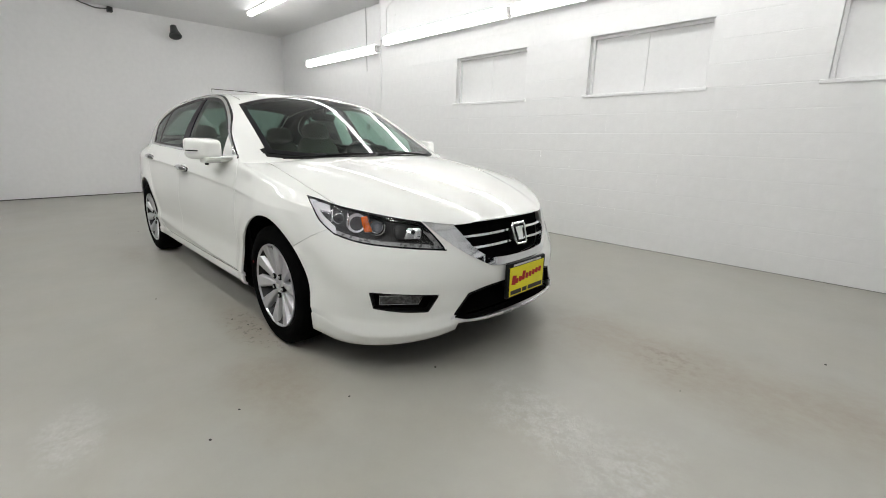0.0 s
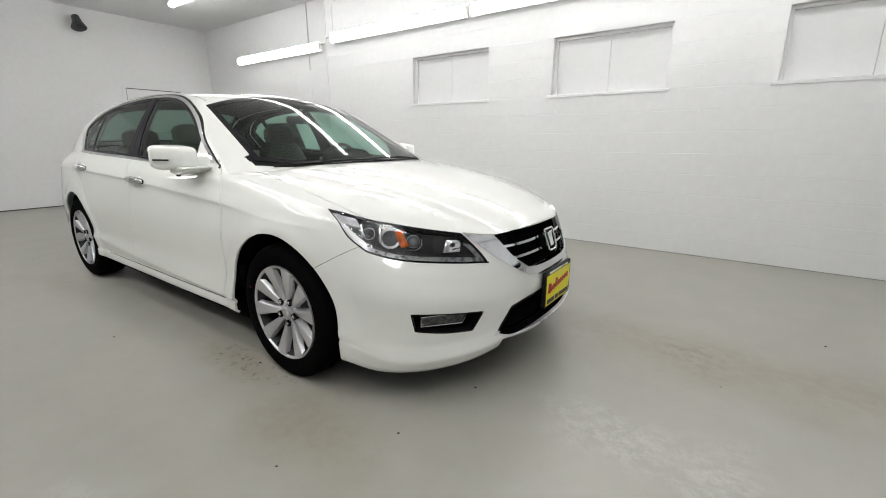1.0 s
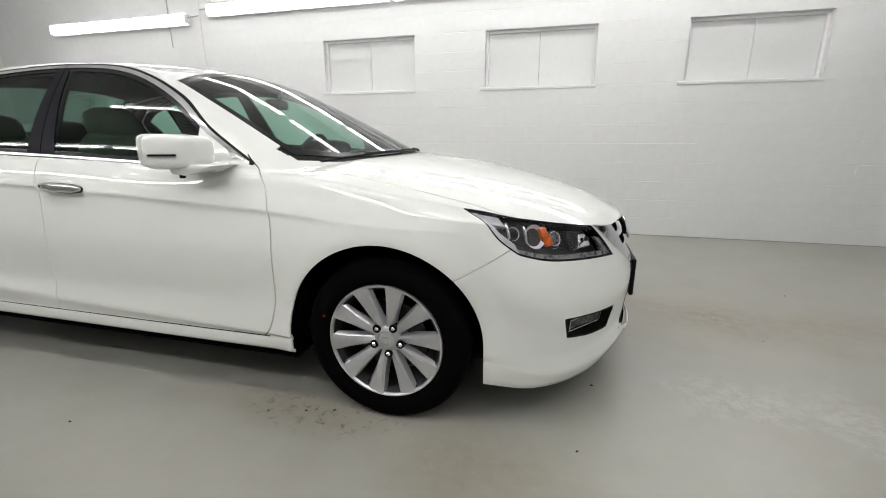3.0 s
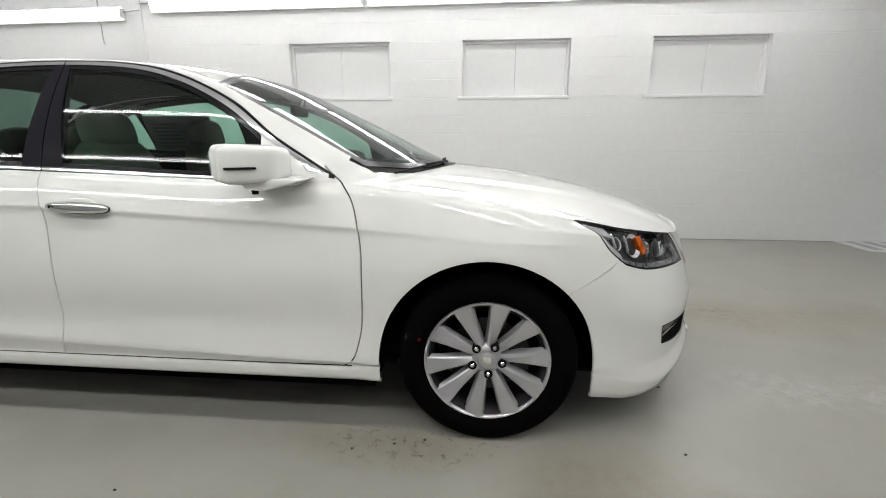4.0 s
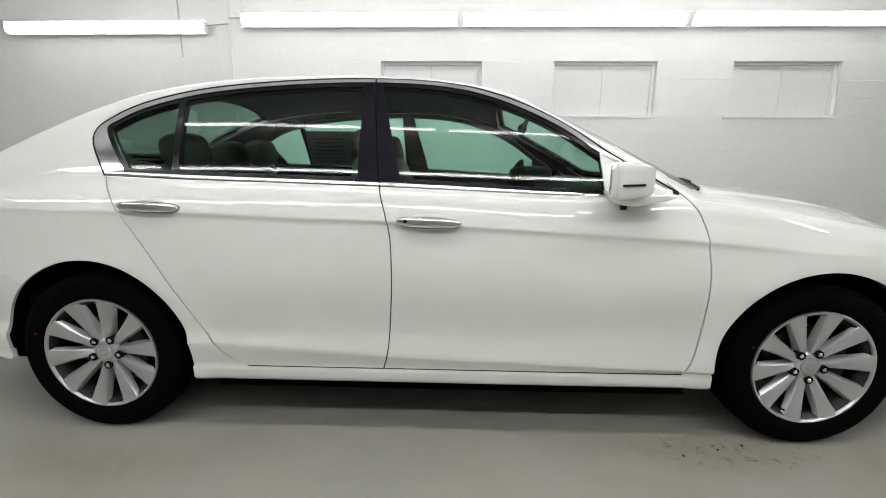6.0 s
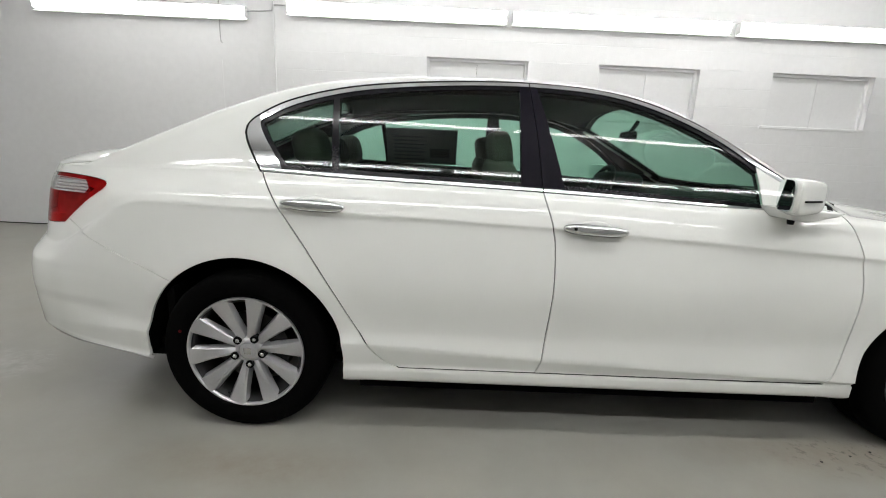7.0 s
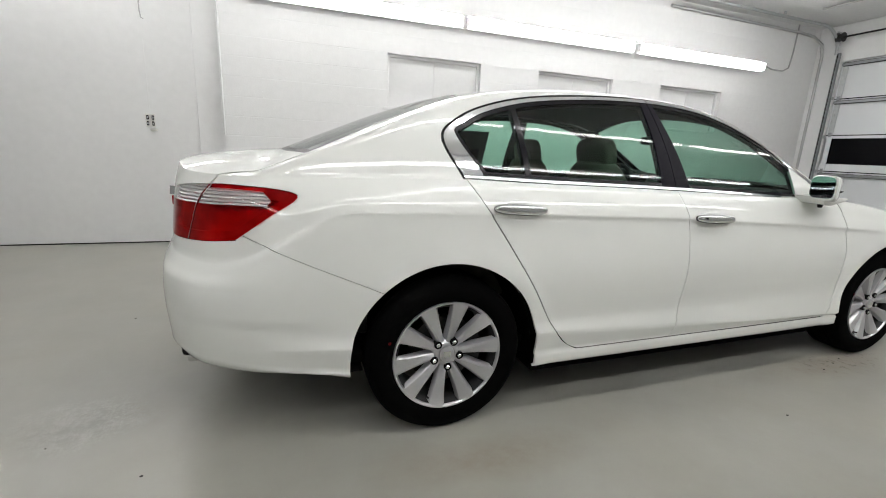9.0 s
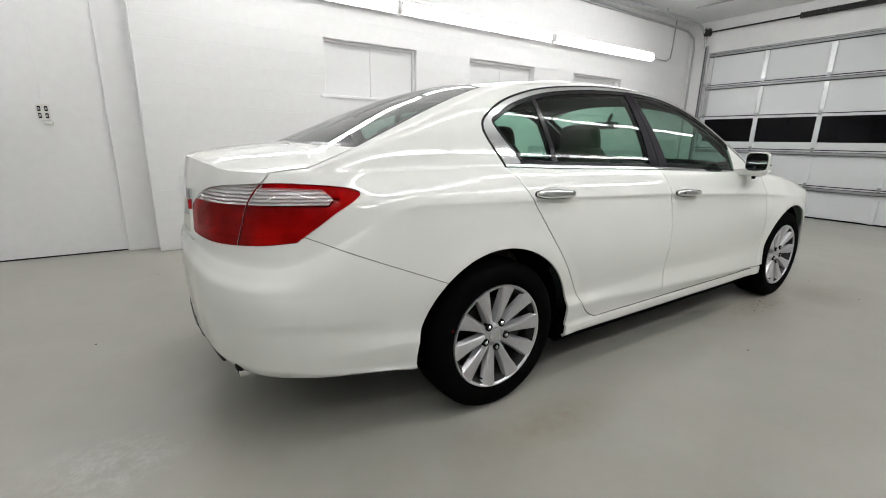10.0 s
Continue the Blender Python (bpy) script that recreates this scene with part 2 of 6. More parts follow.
    # dark flecks of grit
    col = mix(math_node("MULTIPLY", ramp(grit, 0.70, 0.76), 0.25), col, (0.16, 0.15, 0.14))
    nt.links.new(col, b.inputs["Base Color"])
    rg = nt.nodes.new("ShaderNodeMapRange")
    rg.inputs["From Min"].default_value, rg.inputs["From Max"].default_value = 0.3, 0.7
    rg.inputs["To Min"].default_value, rg.inputs["To Max"].default_value = 0.29, 0.38
    nt.links.new(broad, rg.inputs["Value"])
    nt.links.new(rg.outputs[0], b.inputs["Roughness"])
    bp = nt.nodes.new("ShaderNodeBump")
    bp.inputs["Strength"].default_value, bp.inputs["Distance"].default_value = 0.35, 0.004
    nt.links.new(math_node("ADD", math_node("MULTIPLY", fine, 0.35), math_node("MULTIPLY", worn_and_glint, -0.9)), bp.inputs["Height"])
    nt.links.new(bp.outputs[0], b.inputs["Normal"])
    return m


FLOOR_MAT = floor_material()


# ---- mesh helpers ----
def part(name, bm, material, parent=None, label="", smooth=0):
    """Links a bmesh as one mesh object under a thing or a part. smooth: the angle up to which edges are shaded smooth."""
    bmesh.ops.recalc_face_normals(bm, faces=bm.faces)
    if smooth:
        for f in bm.faces:
            f.smooth = True
        for e in bm.edges:
            if len(e.link_faces) == 2 and e.calc_face_angle(0) > radians(smooth):
                e.smooth = False
    me = bpy.data.meshes.new(name)
    bm.to_mesh(me)
    bm.free()
    me.materials.append(material)
    ob = new(name, me)
    ob.parent = parent
    if label:
        tagged(ob, label)
    return ob


def thing(name, label, category, at=(0, 0, 0), group="", kind=""):
    ob = new(name)
    ob.location = at
    ob.empty_display_size = 0.1
    return tagged(ob, label, category, group, kind)


def box(bm, x0, x1, y0, y1, z0, z1, bevel=0.0, seg=2, turn=None):
    r = bmesh.ops.create_cube(bm, size=1)
    vs = r["verts"]
    m = Matrix.Translation(((x0 + x1) / 2, (y0 + y1) / 2, (z0 + z1) / 2)) @ (turn or Matrix.Identity(4)) @ Matrix.Diagonal((abs(x1 - x0), abs(y1 - y0), abs(z1 - z0), 1))
    bmesh.ops.transform(bm, matrix=m, verts=vs)
    if bevel:
        es = list({e for v in vs for e in v.link_edges})
        bmesh.ops.bevel(bm, geom=es, offset=bevel, segments=seg, affect="EDGES", profile=0.5)
    return bm


def boxed(*a, **k):
    return box(bmesh.new(), *a, **k)


def lathe(bm, profile, n=48, axis="y", at=(0, 0, 0), closed=False):
    """Turns (along the axis, radius) pairs round the axis."""
    rings = []
    for a, r in profile:
        ring = []
        for i in range(n):
            c, s = math.cos(2 * math.pi * i / n) * r, math.sin(2 * math.pi * i / n) * r
            p = {"y": (c, a, s), "x": (a, c, s), "z": (c, s, a)}[axis]
            ring.append(bm.verts.new((p[0] + at[0], p[1] + at[1], p[2] + at[2])))
        rings.append(ring)
    pairs = list(zip(rings, rings[1:])) + ([(rings[-1], rings[0])] if closed else [])
    for a, b in pairs:
        for i in range(n):
            bm.faces.new((a[i], a[(i + 1) % n], b[(i + 1) % n], b[i]))
    if not closed:
        for ring, (a, r) in ((rings[0], profile[0]), (rings[-1], profile[-1])):
            if r < 0.02:
                bm.faces.new(ring)
    return bm


def tube(bm, pts, r, n=8, caps=True):
    """A round bar along points."""
    pts = [Vector(p) for p in pts]
    rings = []
    for i, p in enumerate(pts):
        d = (pts[min(i + 1, len(pts) - 1)] - pts[max(i - 1, 0)]).normalized()
        u = d.orthogonal().normalized() if not rings else (ref - d * ref.dot(d)).normalized()
        ref = u
        w = d.cross(u)
        rings.append([bm.verts.new(p + (u * math.cos(2 * math.pi * k / n) + w * math.sin(2 * math.pi * k / n)) * r) for k in range(n)])
    for a, b in zip(rings, rings[1:]):
        for k in range(n):
            bm.faces.new((a[k], a[(k + 1) % n], b[(k + 1) % n], b[k]))
    if caps:
        bm.faces.new(rings[0])
        bm.faces.new(rings[-1])
    return bm


def prism(bm, outline, axis, a, b):
    """An outline of pairs pushed out along an axis from a to b."""
    put = {"x": lambda p, t: (t, p[0], p[1]), "y": lambda p, t: (p[0], t, p[1]), "z": lambda p, t: (p[0], p[1], t)}[axis]
    lo, hi = [bm.verts.new(put(p, a)) for p in outline], [bm.verts.new(put(p, b)) for p in outline]
    bm.faces.new(lo)
    bm.faces.new(hi)
    for i in range(len(lo)):
        j = (i + 1) % len(lo)
        bm.faces.new((lo[i], lo[j], hi[j], hi[i]))
    return bm


def rounded(bm, offset, seg=2):
    bmesh.ops.bevel(bm, geom=list(bm.edges), offset=offset, segments=seg, affect="EDGES", profile=0.5)
    return bm


# ---- the room ----
X_W, X_E, Y_S, Y_N, Y_R, X_STEP, CEIL = -6.72, 6.3, -3.0, 2.855, 3.09, -2.625, 3.33
T = 0.2

part("floor", boxed(X_W - T, X_E + T, Y_S - T, Y_R + T, -0.15, 0.0), FLOOR_MAT).name = "floor"
tagged(bpy.data.objects["floor"], "grey painted concrete floor with brown stains, worn patches and a painted glint", "floor", kind="structure")
part("ceiling", boxed(X_W - T, X_E + T, Y_S - T, Y_R + T, CEIL, CEIL + 0.15), CEIL_PAINT)
tagged(bpy.data.objects["ceiling"], "plain off-white painted garage ceiling", "ceiling", kind="structure")

# north wall: concrete blocks, painted over, with three boarded window openings
WINDOWS = [(-0.875, 0.295), (1.115, 2.29), (3.145, 4.34)]
W_LOW, W_TOP = 1.598, 2.2


def wall_with_holes(name, x0, x1, y0, y1, z1, holes):
    bm = bmesh.new()
    xs = sorted({x0, x1, *[h[0] for h in holes], *[h[1] for h in holes]})
    zs = [0, W_LOW, W_TOP, z1] if holes else [0, z1]
    for a, b in zip(xs, xs[1:]):
        for c, d in zip(zs, zs[1:]):
            if c == W_LOW and any(abs(a - h[0]) < 1e-6 for h in holes):
                continue
            box(bm, a, b, y0, y1, c, d)
    bmesh.ops.remove_doubles(bm, verts=bm.verts, dist=1e-5)
    inner = [f for f in bm.faces if any(g is not f and (g.calc_center_median() - f.calc_center_median()).length < 1e-5 for v in f.verts for g in v.link_faces)]
    bmesh.ops.delete(bm, geom=inner, context="FACES")
    return part(name, bm, WALL_PAINT)


wall_north = tagged(wall_with_holes("wall_north", X_STEP, X_E + T, Y_N, Y_N + 0.25, CEIL, WINDOWS), "white painted concrete block wall with three boarded openings", "wall", kind="structure")
wall_recess = tagged(part("wall_recess", boxed(X_W - T, X_STEP - 0.002, Y_R, Y_R + T, 0, CEIL), WALL_PAINT), "smooth white painted wall set back beyond a pier", "wall", kind="structure")
tagged(part("wall_west", boxed(X_W - T, X_W, Y_S - T, Y_R - 0.002, 0, CEIL), WALL_PAINT), "plain white painted end wall", "wall", kind="structure")
# South wall is out of view; darker than the others to hold back light.
tagged(part("wall_south", boxed(X_W, X_E + T, Y_S - T, Y_S, 0, CEIL), GREY_WALL), "unseen side wall, made mid-grey to dim its bounce and reflections", "wall", kind="structure")
DOOR_Y0, DOOR_Y1, DOOR_Z = -2.13, 2.46, 2.78
bm = bmesh.new()
box(bm, X_E, X_E + T, DOOR_Y1, Y_N - 0.002, 0, CEIL - 0.002)
box(bm, X_E, X_E + T, Y_S + 0.002, DOOR_Y0, 0, CEIL - 0.002)
box(bm, X_E, X_E + T, DOOR_Y0, DOOR_Y1, DOOR_Z, CEIL - 0.002)
tagged(part("wall_east", bm, WALL_PAINT), "white painted wall round the garage door opening", "wall", kind="structure")
# pier at the step of the wall
tagged(part("pier", boxed(-2.89, X_STEP - 0.004, Y_R - 0.045, Y_R - 0.001, 0, CEIL - 0.002, 0.006), WALL_PAINT), "white plastered pier at the step of the wall", "pier", kind="structure")


def blind_window(k, x0, x1):
    """A boarded opening: frame, sill, two boards."""
    w = thing("window_%d" % k, "recessed window opening closed with white painted boards", "window", ((x0 + x1) / 2, Y_N, W_LOW), "boarded openings", "structure")
    cx = (x0 + x1) / 2
    m = (x1 - x0) / 2
    f = 0.03
    for n, b in (("window_frame", boxed(-m + 0.001, -m + f, 0.055, 0.115, 0.012, W_TOP - W_LOW - 0.001, 0.004)),
                 ("window_frame", boxed(m - f, m - 0.001, 0.055, 0.115, 0.012, W_TOP - W_LOW - 0.001, 0.004)),
                 ("window_frame", boxed(-m + f, m - f, 0.055, 0.115, W_TOP - W_LOW - f, W_TOP - W_LOW - 0.001, 0.004)),
                 ("window_sill", boxed(-m - 0.05, m + 0.015, -0.012, 0.11, -0.022, 0.012, 0.006))):
        part(n, b, PANEL_PAINT, w)
    for a, b in ((-m + f, -0.0012), (0.0012, m - f)):
        part("board", boxed(a, b, 0.085, 0.105, 0.012, W_TOP - W_LOW - f, 0.003), PANEL_PAINT, w)


for k, (a, b) in enumerate(WINDOWS):
    blind_window(k + 1, a, b)


# dark joints where the floor meets the smooth walls
for nm, bx in (("baseboard", (X_W + 0.001, X_W + 0.006, Y_S + 0.01, Y_R - 0.01)), ("baseboard", (X_W + 0.01, -2.90, Y_R - 0.006, Y_R - 0.001)), ("baseboard", (X_STEP + 0.01, X_E - 0.01, Y_N - 0.004, Y_N - 0.001))):
    tagged(part(nm, boxed(*bx, 0.0005, 0.012 if bx[0] < 0 and bx[1] < -2.7 else 0.005), GAP_DARK if bx[1] < -2.7 else JOINT_GREY), "thin dark joint along the foot of the wall", "joint", kind="structure")

# ---- fluorescent fixtures ----
def light_fixture(hood, length=2.47, lit=TUBE, slim=1.0):
    th = thing("fluorescent_light", "long white fluorescent fixture with a glowing lens", "light", group="fluorescent fixtures")
    if hood:
        part("reflector", prism(bmesh.new(), [(0.0, 0.0565), (0.0, 0.064), (-0.095, 0.070), (-0.125, 0.050), (-0.122, 0.047), (-0.093, 0.064)], "x", -length / 2, length / 2), LIGHT_WHITE, th, "white enamel reflector above the tubes")
        # Assumed lower lip, added to keep direct glow off the wall below.
        part("reflector", prism(bmesh.new(), [(0.0, -0.0565), (0.0, -0.061), (-0.030, -0.061), (-0.058, -0.078), (-0.056, -0.081), (-0.029, -0.0645), (0.0, -0.0645)][::-1], "x", -length / 2, length / 2), LIGHT_WHITE, th, "narrow white lip added below the tubes to shield the wall")
    h = length / 2
    part("channel", boxed(-h, h, -0.03, 0.0, -0.055, 0.055, 0.006), LIGHT_WHITE, th)
    for e in (-h, -0.012, h - 0.024):
        part("socket", boxed(e, e + 0.024, -0.085, -0.03, -0.055, 0.055, 0.008), LIGHT_WHITE, th)
    for a, b in ((-h + 0.024, -0.012), (0.012, h - 0.024)):
        lens = [(-0.031, 0.050), (-0.062, 0.051), (-0.078, 0.044), (-0.087, 0.028), (-0.090, 0.0), (-0.087, -0.028), (-0.078, -0.044), (-0.062, -0.051), (-0.031, -0.050)]
        part("diffuser", prism(bmesh.new(), [(y_, z_ * slim) for y_, z_ in lens], "x", a, b), lit, th, "glowing white wrap-round lens", 40)
    return th


LIGHT_Z = 2.63
first = light_fixture(True)
first.location = (-1.22, Y_N, LIGHT_Z)
for x in (1.30, 3.85):
    copy_thing(first, pose(x, Y_N, LIGHT_Z))
copy_thing(first, pose(-4.235, Y_R, LIGHT_Z - 0.01))
bare = light_fixture(False)
bare.matrix_basis = pose(-3.85, 1.75, CEIL, 90, 0, 0)
# unseen rows on the ceiling and one on the wall across, placed from reflections
for x, y in ((-1.3, 1.75), (1.25, 1.75), (3.3, 1.75)):
    copy_thing(bare, pose(x, y, CEIL, 90, 0, 0))
bright = light_fixture(False, lit=TUBE_BRIGHT, slim=0.6)
bright.matrix_basis = pose(-1.3, -1.75, CEIL, 90, 0, 0)
for x in (1.25, 3.8):
    copy_thing(bright, pose(x, -1.75, CEIL, 90, 0, 0))
across = light_fixture(True, lit=TUBE_ACROSS, slim=0.6)
across.matrix_basis = pose(-4.4, Y_S, LIGHT_Z + 0.2, 0, 0, 180)
for x in (-1.85, 0.7, 3.25):
    copy_thing(across, pose(x, Y_S, LIGHT_Z + 0.2, 0, 0, 180))

# ---- sectional door ----
door = thing("door_1", "white sectional garage door with a row of dark panes", "garage door", (X_E + 0.02, 0, 0), kind="structure")
ROWS_Z = (0.0, 0.52, 1.08, 1.65, 2.21, DOOR_Z)
yc, yw = (DOOR_Y0 + DOOR_Y1) / 2, DOOR_Y1 - DOOR_Y0
STILES = [DOOR_Y1 - 0.067 - 0.893 * k for k in range(6)]
for i, (a, b) in enumerate(zip(ROWS_Z, ROWS_Z[1:])):
    if i != 2:
        part("panel", boxed(0.0, 0.04, DOOR_Y0 + 0.004, DOOR_Y1 - 0.004, a + 0.004, b - 0.004, 0.006), DOOR_WHITE, door)
    else:
        part("panel", boxed(0.0, 0.04, DOOR_Y0 + 0.004, DOOR_Y1 - 0.004, a + 0.004, a + 0.12, 0.006), DOOR_WHITE, door)
        part("panel", boxed(0.0, 0.04, DOOR_Y0 + 0.004, DOOR_Y1 - 0.004, b - 0.05, b - 0.004, 0.006), DOOR_WHITE, door)
        for s0, s1 in zip(STILES, STILES[1:]):
            part("pane", boxed(0.014, 0.024, s1 + 0.032, s0 - 0.032, a + 0.118, b - 0.048), NIGHT_PANE, door, "dark night-time pane")
    for s in STILES:
        part("stile", boxed(-0.012, 0.002, s - 0.035, s + 0.035, a + 0.006, b - 0.006, 0.003), DOOR_WHITE if i not in (3, 4) else GALV, door)
    if i != 2:
        part("strut", boxed(-0.05, 0.0, DOOR_Y0 + 0.03, DOOR_Y1 - 0.03, b - 0.075, b - 0.035, 0.006), GALV_DULL, door)
    if i:
        part("joint", boxed(-0.001, 0.03, DOOR_Y0 + 0.006, DOOR_Y1 - 0.006, a - 0.007, a + 0.007), GAP_DARK, door)
    if i != 2:
        for c in (b - 0.081, b - 0.034):
            part("channel_slot", boxed(-0.040, 0.001, DOOR_Y0 + 0.04, DOOR_Y1 - 0.04, c, c + 0.006), GAP_DARK, door)
for s in STILES:
    for z in ROWS_Z[1:-1]:
        part("hinge", boxed(-0.02, -0.012, s - 0.022, s + 0.022, z - 0.03, z + 0.04, 0.003), GALV_DULL, door)
for y in (DOOR_Y1 + 0.03, DOOR_Y0 - 0.03):
    part("track", boxed(-0.10, -0.05, y - 0.02, y + 0.02, 0.0, DOOR_Z + 0.12, 0.004), GALV_DULL, door)
    part("track_slot", boxed(-0.102, -0.098, y - 0.006, y + 0.006, 0.02, DOOR_Z + 0.1), GAP_DARK, door)
    for z in (0.4, 1.05, 1.6, 2.2):
        part("bracket", boxed(-0.06, -0.018, y - 0.035, y + 0.035, z, z + 0.05, 0.004), GALV, door)
part("bottom_seal", boxed(-0.012, 0.03, DOOR_Y0 + 0.01, DOOR_Y1 - 0.01, 0.0, 0.022, 0.003), RUBBER, door, "black rubber seal")
# spring shaft above the door
spring = thing("torsion_spring", "black torsion spring and shaft above the garage door", "spring", (X_E - 0.12, 0, 3.12))
part("shaft", tube(bmesh.new(), [(0, DOOR_Y0 - 0.08, 0), (0, DOOR_Y1 + 0.08, 0)], 0.014, 10), BLACK_METAL, spring, smooth=50)
bm = bmesh.new()
lathe(bm, [(-1.3 + 0.02 * k, 0.040 + 0.006 * (k % 2)) for k in range(120)], 16, "y")
part("coil", bm, BLACK_METAL, spring, smooth=30)
part("drum", lathe(bmesh.new(), [(DOOR_Y1 - 0.02, 0.015), (DOOR_Y1 - 0.02, 0.07), (DOOR_Y1, 0.055), (DOOR_Y1 + 0.05, 0.06), (DOOR_Y1 + 0.06, 0.075), (DOOR_Y1 + 0.06, 0.015)], 20, "y"), BLACK_METAL, spring, smooth=30)
part("bearing_plate", boxed(0.0, 0.115, DOOR_Y1 + 0.075, DOOR_Y1 + 0.083, -0.1, 0.1), GALV, spring)

# horizontal track that carries the open door, near the north wall
rail = thing("door_track", "galvanised overhead door track along the wall", "track", (0, DOOR_Y1 + 0.06, 3.2))
arc = [(X_E - 0.075, 0, DOOR_Z - 3.1)] + [(X_E - 0.075 - 0.42 * (1 - math.cos(a)), 0, -0.3 + 0.36 * math.sin(a)) for a in [k * math.pi / 12 for k in range(7)]] + [(3.2, 0, 0.075)]
part("rail", tube(bmesh.new(), arc, 0.022, 8), GALV, rail, smooth=50)
for x in (3.4, 4.9):
    part("hanger", boxed(x, x + 0.03, -0.01, 0.01, 0.08, 0.16), GALV, rail)


def conduit(label, pts, r=0.011, material=WIRE_GREY):
    th = thing("conduit", label, "conduit", pts[0])
    part("pipe", tube(bmesh.new(), [tuple(Vector(p) - Vector(pts[0])) for p in pts], r, 8), material, th, smooth=50)
    return th


conduit("thin grey cable between two light fixtures", [(-3.01, Y_R - 0.03, 2.64), (-2.7, Y_R - 0.06, 2.655), (-2.62, Y_N - 0.012, 2.66), (-2.45, Y_N - 0.02, 2.66)], 0.008)
conduit("white painted pipe up the wall edge", [(X_STEP + 0.012, Y_N - 0.012, 1.2), (X_STEP + 0.012, Y_N - 0.012, CEIL)], 0.009, WALL_PAINT)
conduit("thin cable hanging under a light fixture", [(-3.34, Y_R - 0.012, 2.56), (-3.34, Y_R - 0.014, 2.36), (-3.33, Y_R - 0.02, 2.30), (-3.31, Y_R - 0.03, 2.29)], 0.006)
conduit("thin painted cable running down to a wall outlet", [(-3.34, Y_R - 0.004, 2.10), (-3.34, Y_R - 0.004, 1.42)], 0.003, WALL_PAINT)
conduit("white cable rising from a light fixture to the ceiling", [(-3.34, Y_R - 0.01, 2.70), (-3.34, Y_R - 0.01, CEIL)], 0.008, WIRE_GREY)
conduit("flexible grey cable from the last light fixture", [(5.10, Y_N - 0.03, 2.66), (5.3, Y_N - 0.03, 2.62), (5.55, Y_N - 0.025, 2.62), (5.68, Y_N - 0.02, 2.68), (5.72, Y_N - 0.015, 2.9), (5.74, Y_N - 0.015, CEIL)], 0.011)
conduit("grey conduit in the corner by the garage door", [(X_E - 0.02, Y_N - 0.1, 0.0), (X_E - 0.02, Y_N - 0.1, 2.9), (X_E - 0.06, Y_N - 0.09, 3.08), (X_E - 0.2, Y_N - 0.04, 3.19), (X_E - 0.5, Y_N - 0.03, 3.215), (3.1, Y_N - 0.03, 3.24)], 0.02)
conduit("grey conduit across the ceiling", [(5.2, 2.2, CEIL - 0.02), (5.2, 1.2, CEIL - 0.02), (5.2, 0.2, CEIL - 0.02)], 0.014)
conduit("white cable up to the ceiling beside a fixture", [(-2.45, Y_N - 0.01, 2.72), (-2.45, Y_N - 0.01, 3.1), (-2.2, Y_N - 0.01, 3.25), (-1.0, Y_N - 0.01, 3.3)], 0.008, WALL_PAINT)

# outlet on the recessed wall
out = thing("wall_outlet", "white twin wall outlet with dark sockets", "outlet", (-3.34, Y_R, 1.31))
part("plate", boxed(-0.045, 0.045, -0.012, -0.001, -0.07, 0.07, 0.004), OUTLET_WHITE, out)
for x in (-0.024, 0.024):
    for zz in (-0.030, 0.030):
        part("socket", boxed(x - 0.011, x + 0.011, -0.018, -0.0115, zz - 0.022, zz + 0.022, 0.004), BLACK_TRIM, out)
        part("socket_face", boxed(x - 0.006, x + 0.006, -0.0195, -0.0175, zz - 0.010, zz + 0.010, 0.001), WIRE_GREY, out)
part("plug", boxed(0.0, 0.06, -0.05, -0.012, -0.105, -0.078, 0.006), OUTLET_WHITE, out)

# horn speaker on the west wall
sp = thing("wall_speaker", "small dark grey horn loudspeaker on a bracket", "speaker", (X_W, 0.87, 3.03))
part("bracket", boxed(0.002, 0.16, -0.02, 0.02, 0.06, 0.10, 0.005), BLACK_METAL, sp)
bm = lathe(bmesh.new(), [(0.14, 0.005), (0.14, 0.055), (0.06, 0.065), (0.02, 0.075), (-0.06, 0.11), (-0.07, 0.11), (-0.02, 0.05), (-0.01, 0.005)], 24, "z")
bmesh.ops.transform(bm, matrix=Matrix.Translation((0.17, 0, 0)) @ Euler((0, radians(-25), 0)).to_matrix().to_4x4(), verts=bm.verts)
part("horn", bm, mat("speaker_grey", (0.05, 0.055, 0.055), 0.5, vary=0.2), sp, smooth=35)
cm = thing("wall_camera", "small black camera with a loop of cable under the ceiling", "camera", (X_W + 0.06, -0.1, 3.28))
part("camera_body", boxed(-0.05, 0.07, -0.04, 0.04, -0.05, 0.03, 0.01), BLACK_METAL, cm)
part("cable", tube(bmesh.new(), [(0, -0.04, 0), (0, -0.2, -0.02), (0, -0.4, 0.03), (0, -0.5, 0.078)], 0.01, 6), BLACK_METAL, cm, smooth=50)

# flush door in the west wall
d2 = thing("door_2", "plain white flush door in the end wall, closed", "door", (X_W, 1.95, 0), kind="structure")
part("leaf", boxed(0.002, 0.014, -0.475, 0.475, 0.012, 2.066, 0.003), PANEL_PAINT, d2)
for y0, y1, z0, z1 in ((-0.53, -0.483, 0.0, 2.080), (0.483, 0.53, 0.0, 2.080), (-0.53, 0.53, 2.080, 2.125)):
    part("door_frame", boxed(0.001, 0.018, y0, y1, z0, z1, 0.003), WALL_PAINT, d2)
for y0, y1, z0, z1 in ((-0.482, -0.476, 0.01, 2.066), (0.476, 0.482, 0.01, 2.066), (-0.482, 0.482, 2.067, 2.079)):
    part("door_gap", boxed(0.0012, 0.0125, y0, y1, z0, z1), GAP_DARK, d2)
part("door_handle", tube(bmesh.new(), [(0.014, 0.40, 1.0), (0.06, 0.40, 1.0), (0.06, 0.29, 1.0)], 0.01, 8), GALV, d2, smooth=50)

